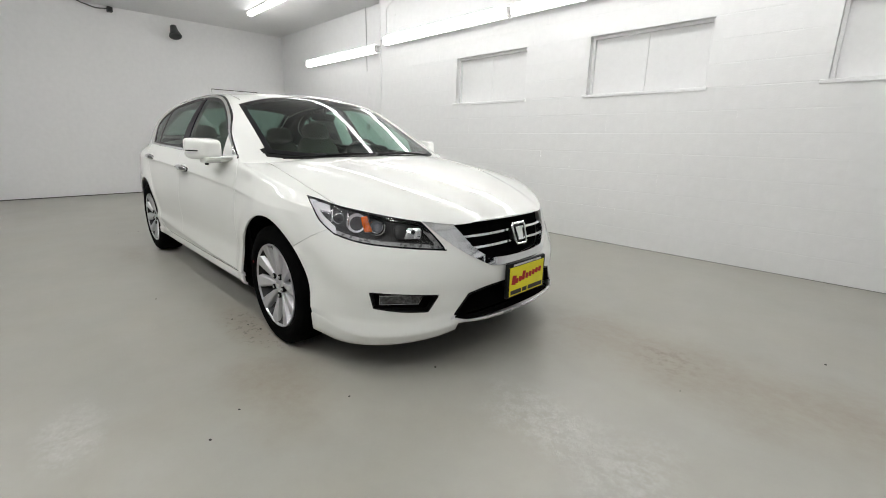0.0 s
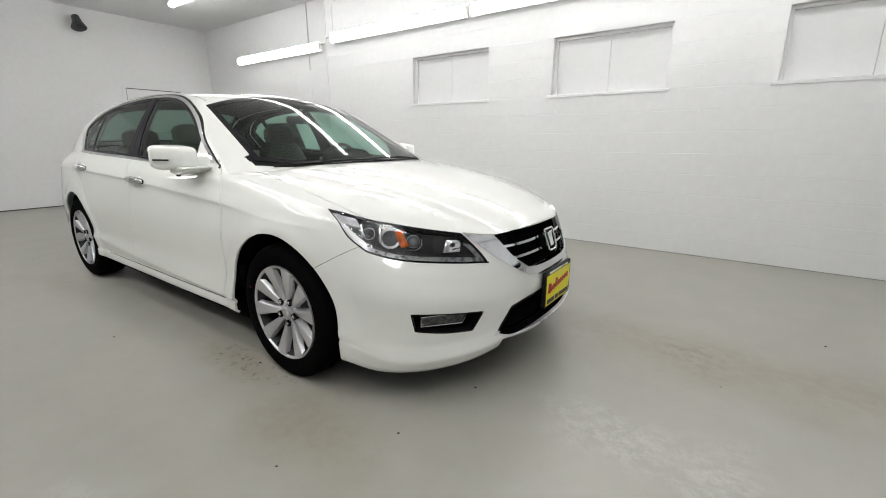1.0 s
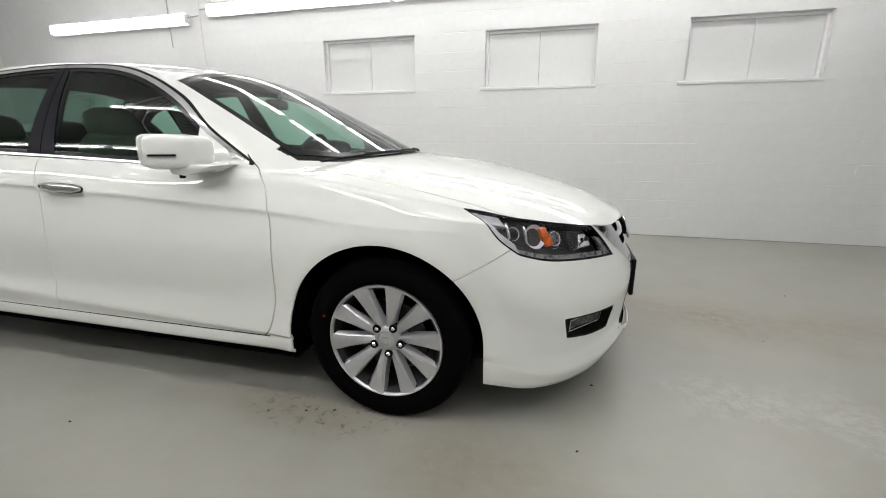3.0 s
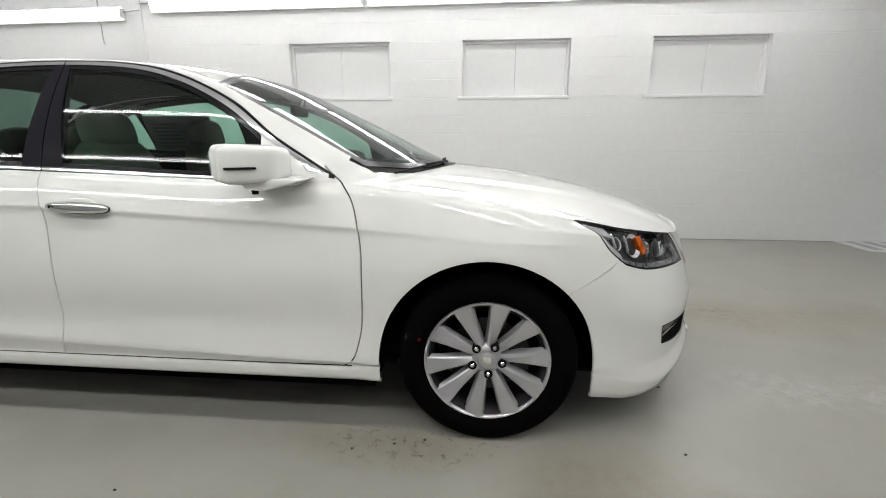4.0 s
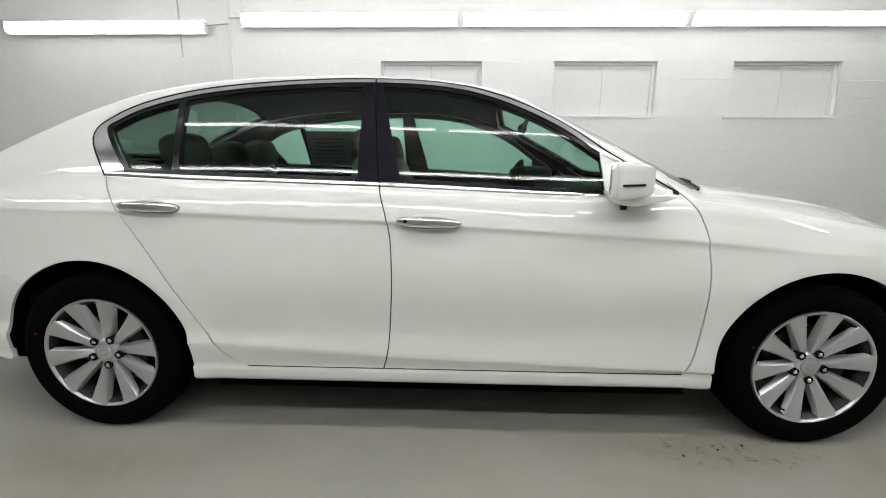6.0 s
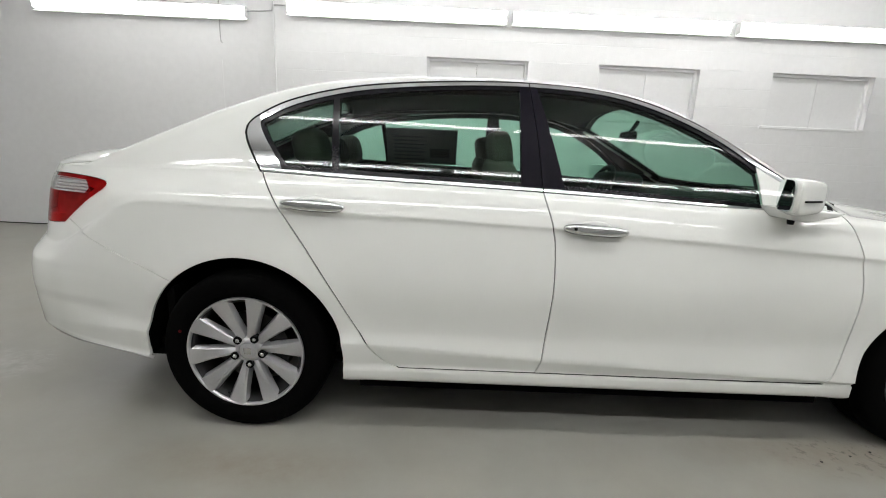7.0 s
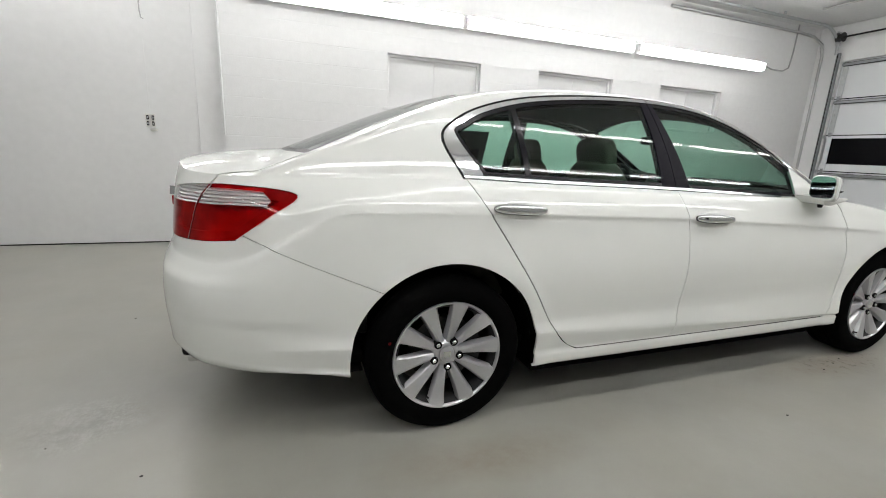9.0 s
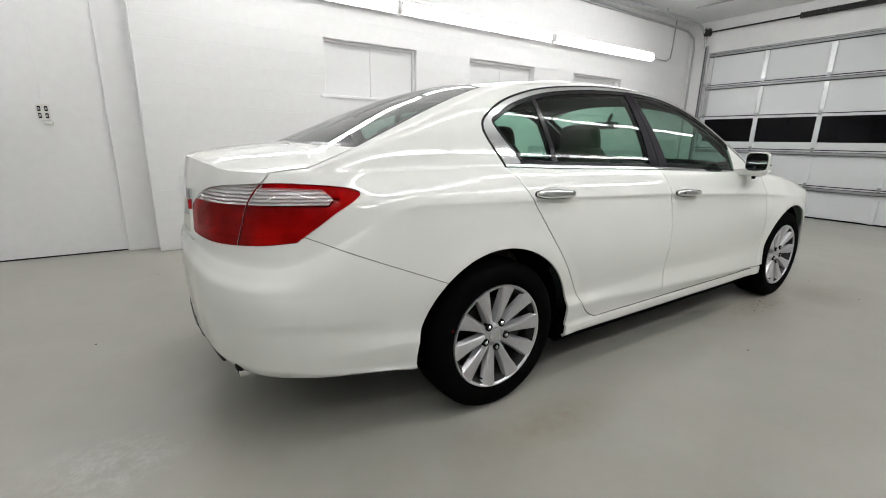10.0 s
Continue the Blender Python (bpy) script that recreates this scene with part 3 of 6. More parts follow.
# papers lying by the wall and grit on the floor
pp = thing("floor_mat", "flat white paper mat lying against the wall", "paper mat", (5.38, 2.62, 0))
bm = boxed(-0.02, 0.62, -0.26, 0.28, 0.001, 0.012, 0.003)
part("sheet", bm, PAPER, pp)
for k in range(3):
    part("stripe", boxed(0.06 + 0.18 * k, 0.16 + 0.18 * k, -0.2, 0.2, 0.0125, 0.0135), WIRE_GREY, pp)
GRIT = [(3.558, 1.051), (3.114, 0.228), (2.109, -0.898), (1.878, -1.282), (1.996, -1.43), (0.185, -1.23), (2.188, -0.446), (-2.479, -0.857), (-2.847, -0.609), (-2.465, -1.048), (-2.932, 0.696), (-2.644, 2.011), (1.05, -0.93), (1.16, -0.90), (0.9, -0.97)]
rnd = random.Random(5)
for x, y in GRIT:
    bm = bmesh.new()
    bmesh.ops.create_icosphere(bm, subdivisions=1, radius=0.0058 if rnd.random() > 0.3 else 0.004)
    for v in bm.verts:
        v.co *= rnd.uniform(0.6, 1.2)
        v.co.x *= rnd.uniform(0.9, 1.5)
        v.co.z = max(v.co.z * 0.5, -0.002) + 0.002
    g = part("grit", bm, SPECK)
    g.location = (x, y, 0.0)
    tagged(g, "small dark crumb of grit on the floor", "debris", "grit on the floor")


# ---- the car: one skin, cut into panels ----
def pchip(xs, ys, x):
    """Monotone cubic through the given points."""
    xs, ys, x = np.asarray(xs, float), np.asarray(ys, float), np.asarray(x, float)
    h, d = np.diff(xs), np.diff(ys) / np.diff(xs)
    m = np.zeros(len(xs))
    for k in range(1, len(xs) - 1):
        if d[k - 1] * d[k] > 0:
            w1, w2 = 2 * h[k] + h[k - 1], h[k] + 2 * h[k - 1]
            m[k] = (w1 + w2) / (w1 / d[k - 1] + w2 / d[k])
    m[0], m[-1] = d[0], d[-1]
    i = np.clip(np.searchsorted(xs, x) - 1, 0, len(xs) - 2)
    t = (x - xs[i]) / h[i]
    return (2 * t**3 - 3 * t**2 + 1) * ys[i] + (t**3 - 2 * t**2 + t) * h[i] * m[i] + (-2 * t**3 + 3 * t**2) * ys[i + 1] + (t**3 - t**2) * h[i] * m[i + 1]


# plan outline at bumper height and the rail where the sides meet the top, station by station from nose to tail
OUT_X = [2.35, 2.34, 2.302, 2.232, 2.135, 2.033, 1.91, 1.786, 1.60, 1.375, 1.10, 0.85, 0.40, -0.10, -0.60, -1.0, -1.375, -1.70, -1.95, -2.17, -2.325, -2.413, -2.455, -2.474, -2.48]
OUT_Y = [0, 0.20, 0.36, 0.50, 0.64, 0.745, 0.825, 0.87, 0.90, 0.912, 0.915, 0.917, 0.92, 0.92, 0.92, 0.918, 0.910, 0.887, 0.850, 0.798, 0.724, 0.612, 0.44, 0.22, 0]
RAIL_X = [2.278, 2.263, 2.215, 2.14, 2.01, 1.858, 1.745, 1.66, 1.55, 1.375, 1.10, 0.85, 0.40, -0.10, -0.60, -1.0, -1.375, -1.65, -1.88, -2.08, -2.21, -2.315, -2.378, -2.408, -2.415]
RAIL_Y = [0, 0.20, 0.35, 0.47, 0.61, 0.73, 0.785, 0.818, 0.835, 0.843, 0.838, 0.825, 0.825, 0.828, 0.827, 0.823, 0.804, 0.773, 0.727, 0.682, 0.632, 0.53, 0.38, 0.2, 0]
RAIL_Z = [0.735, 0.73, 0.72, 0.735, 0.765, 0.80, 0.828, 0.845, 0.865, 0.895, 0.938, 0.963, 0.972, 0.992, 1.008, 1.018, 1.03, 1.028, 1.022, 1.015, 1.015, 1.02, 1.04, 1.05, 1.052]
BOT_Z = [0.236, 0.236, 0.226, 0.186, 0.162, 0.155, 0.16, 0.185, 0.232, 0.237, 0.237, 0.237, 0.237, 0.237, 0.237, 0.237, 0.246, 0.265, 0.285, 0.30, 0.322, 0.345, 0.362, 0.362, 0.362]
NS, NT, NV = 330, 84, 66
st = np.concatenate(([0], np.cumsum(np.hypot(np.diff(OUT_X), np.diff(OUT_Y)))))
SS = np.linspace(0, st[-1], NS)


def along(vals):
    """Catmull-Rom over the stations."""
    v = np.asarray(vals, float)
    m = np.gradient(v, st)
    i = np.clip(np.searchsorted(st, SS, side="right") - 1, 0, len(st) - 2)
    h = st[i + 1] - st[i]
    t = (SS - st[i]) / h
    return (2 * t**3 - 3 * t**2 + 1) * v[i] + (t**3 - 2 * t**2 + t) * h * m[i] + (-2 * t**3 + 3 * t**2) * v[i + 1] + (t**3 - t**2) * h * m[i + 1]


ox, oy, rx, ry, rz, bz = (along(v) for v in (OUT_X, OUT_Y, RAIL_X, RAIL_Y, RAIL_Z, BOT_Z))
oy[0] = oy[-1] = ry[0] = ry[-1] = 0
tx, ty = np.gradient(ox), np.gradient(oy)
ln = np.hypot(tx, ty)
nx, ny = ty / ln, -tx / ln  # outward: forward at the nose, sideways along the flank
nx[0], ny[0], nx[-1], ny[-1] = 1, 0, -1, 0

# how much each station is nose, flank or tail
w_front = np.clip((ox - 1.62) / 0.45, 0, 1)
w_rear = np.clip((-1.74 - ox) / 0.56, 0, 1)
w_front, w_rear = w_front**2 * (3 - 2 * w_front), w_rear**2 * (3 - 2 * w_rear)
w_side = 1 - w_front - w_rear
z_crease = np.interp(-ox, [-2.4, -1.4, -0.92, -0.52, -0.1, 0.25, 1.0, 1.8, 2.6], [0.745, 0.775, 0.815, 0.838, 0.860, 0.878, 0.900, 0.908, 0.915])
z_low = np.interp(-ox, [-1.0, -0.54, 0.23, 0.93], [0.320, 0.331, 0.361, 0.397])

VN = [0.0, 0.03, 0.07, 0.075, 0.14, 0.22, 0.35, 0.55, 0.71, 0.80, 0.86, 0.93, 1.0]


def shoulder(x, rise, lean, first):
    """Lean from the crease to the rail: the surface turns slowly at first, then rolls over into the rail."""
    u = np.linspace(0, 1, 41)
    um = np.interp(x, [-1.9, -1.2, -0.6, -0.25, 0.5, 1.4], [0.15, 0.18, 0.28, 0.34, 0.28, 0.33])
    tilt = np.tan(np.radians(pchip([0, um, 0.78, 1.0], [np.interp(x, [-1.9, -1.2, -0.6, 0.0], [20.5, 20, 19, 18]), 22, np.interp(x, [-1.2, -0.6], [36, 28]), 50], u)))
    run = np.concatenate(([0], np.cumsum((tilt[1:] + tilt[:-1]) / 2) / 40)) * rise
    s = np.clip((u - um - 0.10) / (0.90 - um), 0, 1)
    w = run + ((1 - first) * lean - run[-1]) * s * s * (3 - 2 * s)
    return lambda q: first + np.interp(q, u, w) / max(lean, 1e-6)


def column(i):
    """Height, inset and lean towards the rail at the nodes of one station."""
    r, b = rz[i], bz[i]
    f = float(np.clip((1.25 - ox[i]) / 0.35, 0, 1) * np.clip((ox[i] + 2.2) / 0.4, 0, 1))
    zc = z_crease[i]
    gap_w = max(np.hypot(oy[i] - ry[i], ox[i] - rx[i]), 0.02)
    first = 0.14 - 0.12 * f + 0.024 * f / gap_w
    lean = shoulder(ox[i], r - zc, gap_w, first)
    side = ([b, b + 0.015, 0.297, 0.303, z_low[i], 0.45, 0.54, 0.66, zc - 0.024, zc, zc + 0.30 * (r - zc), zc + 0.65 * (r - zc), r],
            [0.03, 0.012, 0.010, 0.018, 0.002, 0.016, 0.010, 0.002, 0.002 + 0.004 * f * float(np.clip((ox[i] + 1.45) / 0.35, 0, 1)), 0.0, 0.0, 0, 0],
            [0, 0, 0, 0, 0, 0, 0, 0.005 * f / gap_w, 0.08 * (1 - f) + 0.024 * f / gap_w, first, lean(0.30), lean(0.65), 1])
    k = (r - b) / (0.735 - 0.19)
    front = ([b + k * (z - 0.19) for z in (0.19, 0.20, 0.235, 0.245, 0.30, 0.38, 0.45, 0.55, 0.61, 0.645, 0.672, 0.705)] + [r],
             [0.06, 0.004, -0.011, -0.012, 0.006, 0.005, 0.0, 0.0, 0, 0, 0, 0, 0],
             [0, 0, 0, 0, 0, 0, 0.02, 0.28, 0.52, 0.66, 0.76, 0.88, 1])
    k = (r - b) / (1.03 - 0.36)
    rear = ([b + k * (z - 0.36) for z in (0.36, 0.37, 0.40, 0.41, 0.45, 0.52, 0.59, 0.665, 0.705, 0.74, 0.84, 0.94)] + [r],
            [0.10, 0.03, 0.012, 0.012, 0.008, 0.002, 0.0, 0.0, 0, 0, 0, 0, 0],
            [0, 0, 0, 0, 0, 0, 0, 0.06, 0.27, 0.45, 0.58, 0.72, 1])
    mix = [w_side[i] * np.array(a) + w_front[i] * np.array(f) + w_rear[i] * np.array(g) for a, f, g in zip(side, front, rear)]
    return mix + [lean]


vv = np.concatenate([np.linspace(a, b, n, endpoint=False) for a, b, n in zip(VN, VN[1:], (2, 3, 1, 5, 6, 9, 14, 9, 4, 6, 9, 9))] + [[1.0]])
NV = len(vv)
belt = np.zeros((NS, NV, 3))
for i in range(NS):
    cz, cd, cw, lean = column(i)
    out = []
    for vals in (cz, cd, cw):
        res = np.zeros(NV)
        for a, b in ((0, 4), (4, 9), (9, 12)):
            m = (vv >= VN[a] - 1e-9) & (vv <= VN[b] + 1e-9)
            res[m] = pchip(VN[a:b + 1], vals[a:b + 1], vv[m]) if a else np.interp(vv[m], VN[a:b + 1], vals[a:b + 1])
        out.append(res)
    z, d, w = out
    m = vv >= VN[9] - 1e-9
    q = (vv[m] - 0.80) / 0.20
    w[m] += w_side[i] * (lean(q) - pchip(VN[9:], [lean(0.0), lean(0.3), lean(0.65), 1.0], vv[m]))
    belt[i, :, 0] = ox[i] + (rx[i] - ox[i]) * w - nx[i] * d
    belt[i, :, 1] = -(oy[i] + (ry[i] - oy[i]) * w - ny[i] * d)
    belt[i, :, 2] = z
# soft swelling of the flanks round the wheels
for cx in (1.375, -1.38):
    r = np.hypot(belt[..., 0] - cx, belt[..., 2] - 0.328)
    g = np.clip(1 - np.abs(r - 0.40) / 0.09, 0, 1)
    flank = np.clip((np.abs(belt[..., 1]) - 0.8) / 0.05, 0, 1)
    belt[..., 1] -= 0.008 * g * g * (3 - 2 * g) * flank

# faint crease along the flank of the rear bumper
q = np.clip((-1.80 - belt[..., 0]) / 0.15, 0, 1) * np.clip((belt[..., 0] + 2.45) / 0.2, 0, 1)
zc_b = 0.515 - 0.05 * (belt[..., 0] + 2.1)
g = np.where(belt[..., 2] < zc_b, np.clip(1 - (zc_b - belt[..., 2]) / 0.035, 0, 1), np.clip(1 - (belt[..., 2] - zc_b) / 0.10, 0, 1))
belt[..., 1] -= 0.004 * g * q
# top surfaces
HOOD_X = [-3, -1.90, -1.0, 0.0, 0.8, 1.02, 1.12, 1.25, 1.55, 1.85, 2.05, 2.18, 2.27]
HOOD_Z = [1.08, 1.00, 0.90, 0.90, 0.93, 0.985, 0.995, 0.982, 0.942, 0.88, 0.825, 0.778, 0.735]
DECK_X = [-2.415, -2.37, -2.28, -2.1, -1.9, -1.8]
DECK_Z = [1.052, 1.068, 1.085, 1.105, 1.115, 1.10]
CAB_X = [-2.7, -2.0, -1.8, -1.5, -1.25, -1.0, -0.7, -0.4, -0.1, 0.12, 0.3, 0.4, 0.6, 0.9, 1.2, 1.7]
CAB_Z = [0.82, 1.115, 1.20, 1.322, 1.402, 1.442, 1.463, 1.466, 1.458, 1.438, 1.402, 1.368, 1.281, 1.136, 0.985, 0.72]


def z_hood(x, y, yr, zr):
    c = np.where(x < -1.7, np.interp(x, DECK_X, DECK_Z), pchip(HOOD_X, HOOD_Z, x))
    t = np.abs(y) / np.maximum(yr, 1e-6)
    # raised middle of the hood, its edge running in towards the grille
    e = np.clip(0.5 + (np.interp(x, [1.0, 1.6, 2.2], [0.60, 0.50, 0.36]) - np.abs(y)) / 0.09, 0, 1)
    e = 0.007 * e * e * (3 - 2 * e) * np.clip((x - 1.02) / 0.25, 0, 1) * np.clip((2.25 - x) / 0.2, 0, 1)
    return c + e + (zr - c) * np.clip(t, 0, 1) ** np.where(x > 0, 2.3, 3.0)


def z_cabin(x, y, yr, zr):
    y = np.abs(y)
    k = np.where(x > -0.4, 0.26 + 0.05 * np.clip((x - 0.1) / 0.4, 0, 1), -0.06)
    roof = pchip(CAB_X, CAB_Z, x + k * y * y) - 0.10 * y * y
    h = (-0.32 + np.sqrt(0.32**2 + 4 * 0.583 * np.maximum(yr - y, 0))) / 1.166
    side = zr + h
    q = 0.035
    g = np.clip(0.5 + 0.5 * (side - roof) / q, 0, 1)
    return side + (roof - side) * g - q * g * (1 - g)


tt = 1 - np.linspace(0, 1, NT) ** 1.15
top = np.zeros((NS, NT, 3))
cab = np.zeros((NS, NT))
for i in range(NS):
    y = ry[i] * tt
    x = np.full(NT, rx[i])
    a, c = z_hood(x, y, ry[i], rz[i]), z_cabin(x, y, ry[i], rz[i])
    top[i, :, 0], top[i, :, 1] = x, -y
    top[i, :, 2] = np.maximum(a, c)
    cab[i] = c - a
    top[i, 0, 2] = rz[i]
    cab[i, 0] = cab[i, 1]


class Skin:
    """Vertices with their normals and plan parameter, and polygons; it can be cut along level lines."""

    def __init__(self):
        nb = NS * NV
        pts = np.concatenate((belt.reshape(-1, 3), top[:, 1:].reshape(-1, 3)))
        s = np.concatenate((np.repeat(SS, NV), np.repeat(SS, NT - 1)))
        c = np.concatenate((np.full(nb, -1.0), cab[:, 1:].reshape(-1)))
        bi = lambda i, j: i * NV + j
        ti = lambda i, j: bi(i, NV - 1) if j == 0 else nb + i * (NT - 1) + j - 1
        faces, tags = [], []
        for i in range(NS - 1):
            for j in range(NV - 1):
                faces.append((bi(i, j), bi(i + 1, j), bi(i + 1, j + 1), bi(i, j + 1)))
                tags.append(0)
            for j in range(NT - 1):
                faces.append((ti(i, j), ti(i + 1, j), ti(i + 1, j + 1), ti(i, j + 1)))
                tags.append(1)
        f = np.array(faces)
        n = np.cross(pts[f[:, 2]] - pts[f[:, 0]], pts[f[:, 3]] - pts[f[:, 1]])
        nor = np.zeros_like(pts)
        for k in range(4):
            np.add.at(nor, f[:, k], n)
        nor[np.abs(pts[:, 1]) < 1e-7, 1] = 0
        nor *= -1
        nor /= np.maximum(np.linalg.norm(nor, axis=1), 1e-12)[:, None]
        self.A = np.column_stack((pts, nor, s, c))
        self.faces, self.tags = faces, tags

    def cut(self, func, where=None):
        """Splits the polygons along func = 0; func takes the columns x, y, z, s, cabin."""
        A = self.A
        v = func(A[:, 0], A[:, 1], A[:, 2], A[:, 6], A[:, 7])
        v = np.where(np.abs(v) < 2e-5, 0.0, v)
        sg = np.sign(v)
        new_rows, edge, faces, tags = [], {}, [], []
        base = len(A)
        for f, t in zip(self.faces, self.tags):
            q = [sg[k] for k in f]
            if (where is not None and t != where) or min(q) >= 0 or max(q) <= 0:
                faces.append(f)
                tags.append(t)
                continue
            pos, neg = [], []
            for a, b in zip(f, f[1:] + f[:1]):
                if sg[a] >= 0:
                    pos.append(a)
                if sg[a] <= 0:
                    neg.append(a)
                if sg[a] * sg[b] < 0:
                    key = (a, b) if a < b else (b, a)
                    if key not in edge:
                        t0 = v[key[0]] / (v[key[0]] - v[key[1]])
                        new_rows.append(A[key[0]] * (1 - t0) + A[key[1]] * t0)
                        edge[key] = base + len(new_rows) - 1
                    pos.append(edge[key])
                    neg.append(edge[key])
            for p in (pos, neg):
                if len(p) > 2:
                    faces.append(tuple(p))
                    tags.append(t)
        if new_rows:
            self.A = np.vstack((A, np.array(new_rows)))
        self.faces, self.tags = faces, tags


def smooth_loop(pts, n=6, sharp=()):
    """A closed outline rounded through its points; the indices in sharp stay corners."""
    p = np.array(pts, float)
    out = []
    m = len(p)
    for i in range(m):
        a, b, c, d = p[i - 1], p[i], p[(i + 1) % m], p[(i + 2) % m]
        m1 = np.zeros(2) if i in sharp else (c - a) / 2
        m2 = np.zeros(2) if (i + 1) % m in sharp else (d - b) / 2
        if i in sharp:
            m1 = (c - b)
        if (i + 1) % m in sharp:
            m2 = (c - b)
        for k in range(n):
            t = k / n
            out.append((2 * t**3 - 3 * t**2 + 1) * b + (t**3 - 2 * t**2 + t) * m1 + (-2 * t**3 + 3 * t**2) * c + (t**3 - t**2) * m2)
    return np.array(out)


def sdf(loop, u, w):
    """Signed distance to a closed outline, negative inside."""
    u, w = np.asarray(u, float), np.asarray(w, float)
    lo, hi = loop.min(0) - 0.08, loop.max(0) + 0.08
    res = np.full(u.shape, 1.0)
    near = (u > lo[0]) & (u < hi[0]) & (w > lo[1]) & (w < hi[1])
    a, b = u[near], w[near]
    d = np.full(a.shape, 9.0)
    inside = np.zeros(a.shape, bool)
    for p, q in zip(loop, np.roll(loop, -1, axis=0)):
        e = q - p
        t = np.clip(((a - p[0]) * e[0] + (b - p[1]) * e[1]) / max(e @ e, 1e-12), 0, 1)
        d = np.minimum(d, np.hypot(a - p[0] - t * e[0], b - p[1] - t * e[1]))
        cross = (p[1] > b) != (q[1] > b)
        if abs(e[1]) > 1e-12:
            inside ^= cross & (a < p[0] + (b - p[1]) / e[1] * e[0])
    res[near] = np.where(inside, -d, d)
    return res


skin = Skin()
BX, BY, BZ, BS = skin.A[:NS * NV, 0].copy(), -skin.A[:NS * NV, 1], skin.A[:NS * NV, 2].copy(), skin.A[:NS * NV, 6].copy()


def s_front(y, z):
    d = np.where(BX > 1.2, np.hypot(BY - y, BZ - z), 9)
    return (BS[d.argmin()], z)


def s_rear(y, z):
    d = np.where(BX < -1.6, np.hypot(BY - y, BZ - z), 9)
    return (BS[d.argmin()], z)


def s_side(x, z):
    d = np.where(BY > 0.3, np.hypot(BX - x, BZ - z), 9)
    return (BS[d.argmin()], z)


# outlines on the flank, as x and z
DLO = smooth_loop([(-1.322, 1.030), (-1.398, 1.178), (-1.336, 1.252), (-1.2, 1.316), (-0.973, 1.370), (-0.64, 1.404), (-0.31, 1.415), (-0.02, 1.398), (0.2, 1.345), (0.42, 1.245), (0.6, 1.12), (0.73, 1.043), (0.835, 0.982), (0.60, 0.960), (0.15, 0.981), (-0.26, 1.000), (-0.877, 1.017)], 6, (0, 12))
DLI = smooth_loop([(-1.245, 1.044), (-1.348, 1.198), (-1.315, 1.240), (-1.19, 1.300), (-0.968, 1.355), (-0.64, 1.390), (-0.31, 1.401), (-0.025, 1.384), (0.19, 1.332), (0.405, 1.233), (0.585, 1.110), (0.71, 1.035), (0.75, 0.985), (0.60, 0.974), (0.15, 0.995), (-0.26, 1.014), (-0.877, 1.031)], 6, (0, 12))
f_front = lambda z: pchip([0.2, 0.285, 0.312, 0.35, 0.50, 0.69, 0.81, 0.90, 0.96, 1.0, 1.1], [0.80, 0.835, 0.885, 0.912, 0.942, 0.948, 0.936, 0.912, 0.872, 0.825, 0.72], z)
f_mid = lambda z: pchip([0.2, 0.30, 0.36, 0.50, 0.66, 0.80, 0.89, 0.99, 1.2, 1.42, 1.5], [-0.27, -0.252, -0.236, -0.222, -0.214, -0.219, -0.236, -0.264, -0.287, -0.311, -0.32], z)
f_back = lambda z: pchip([0.2, 0.287, 0.301, 0.32, 0.36, 0.44, 0.591, 0.69, 0.789, 0.90, 1.03, 1.06], [-0.70, -0.748, -0.785, -0.83, -0.878, -0.938, -1.029, -1.093, -1.159, -1.236, -1.320, -1.338], z)
G = 0.0023
wide = lambda f, zz: np.sqrt(1 + np.clip((f(zz + 0.004) - f(zz - 0.004)) / 0.008, -8, 8) ** 2)
B, U = 0, 1
for g in (-G, G):
    skin.cut(lambda x, y, z, s, c: x - f_front(np.clip(z, 0.2, 1.1)) - g * wide(f_front, np.clip(z, 0.21, 1.09)))
    skin.cut(lambda x, y, z, s, c: x - f_mid(np.clip(z, 0.2, 1.5)) - g)
    skin.cut(lambda x, y, z, s, c: x - f_back(np.clip(z, 0.2, 1.06)) - g * wide(f_back, np.clip(z, 0.21, 1.05)))
    skin.cut(lambda x, y, z, s, c: z - 0.3010 - g * 0.7, B)
    skin.cut(lambda x, y, z, s, c: np.where(x > 1.2, z - (0.614 + 0.56 * (x - 1.686)), np.where(x < -1.4, z - (0.617 - 0.41 * (x + 1.664)), 1)) - g * 0.6, B)
ARCHES = ((1.382, 0.383), (-1.388, 0.387))
for cx, ra in ARCHES:
    skin.cut(lambda x, y, z, s, c: np.where(z > 0.33, np.hypot(x - cx, z - 0.330), np.abs(x - cx)) - ra, B)
for lev in (0.0095, 0.0):
    skin.cut(lambda x, y, z, s, c: sdf(DLO, x, z) - lev)
for lev in (0.0, -0.016):
    skin.cut(lambda x, y, z, s, c: sdf(DLI, x, z) - lev, U)
B_L, B_R = (lambda z: -0.350 + 0 * z), (lambda z: -0.183 - 0.25 * (z - 1.008))
SAIL = lambda z: 0.575 - 0.10 * (z - 0.97)
BAR = lambda z: -1.046 - 0.09 * (z - 1.04)
for fn in (B_L, B_R, SAIL, lambda z: BAR(z) - 0.013, lambda z: BAR(z) + 0.013):
    skin.cut(lambda x, y, z, s, c: x - fn(z), U)
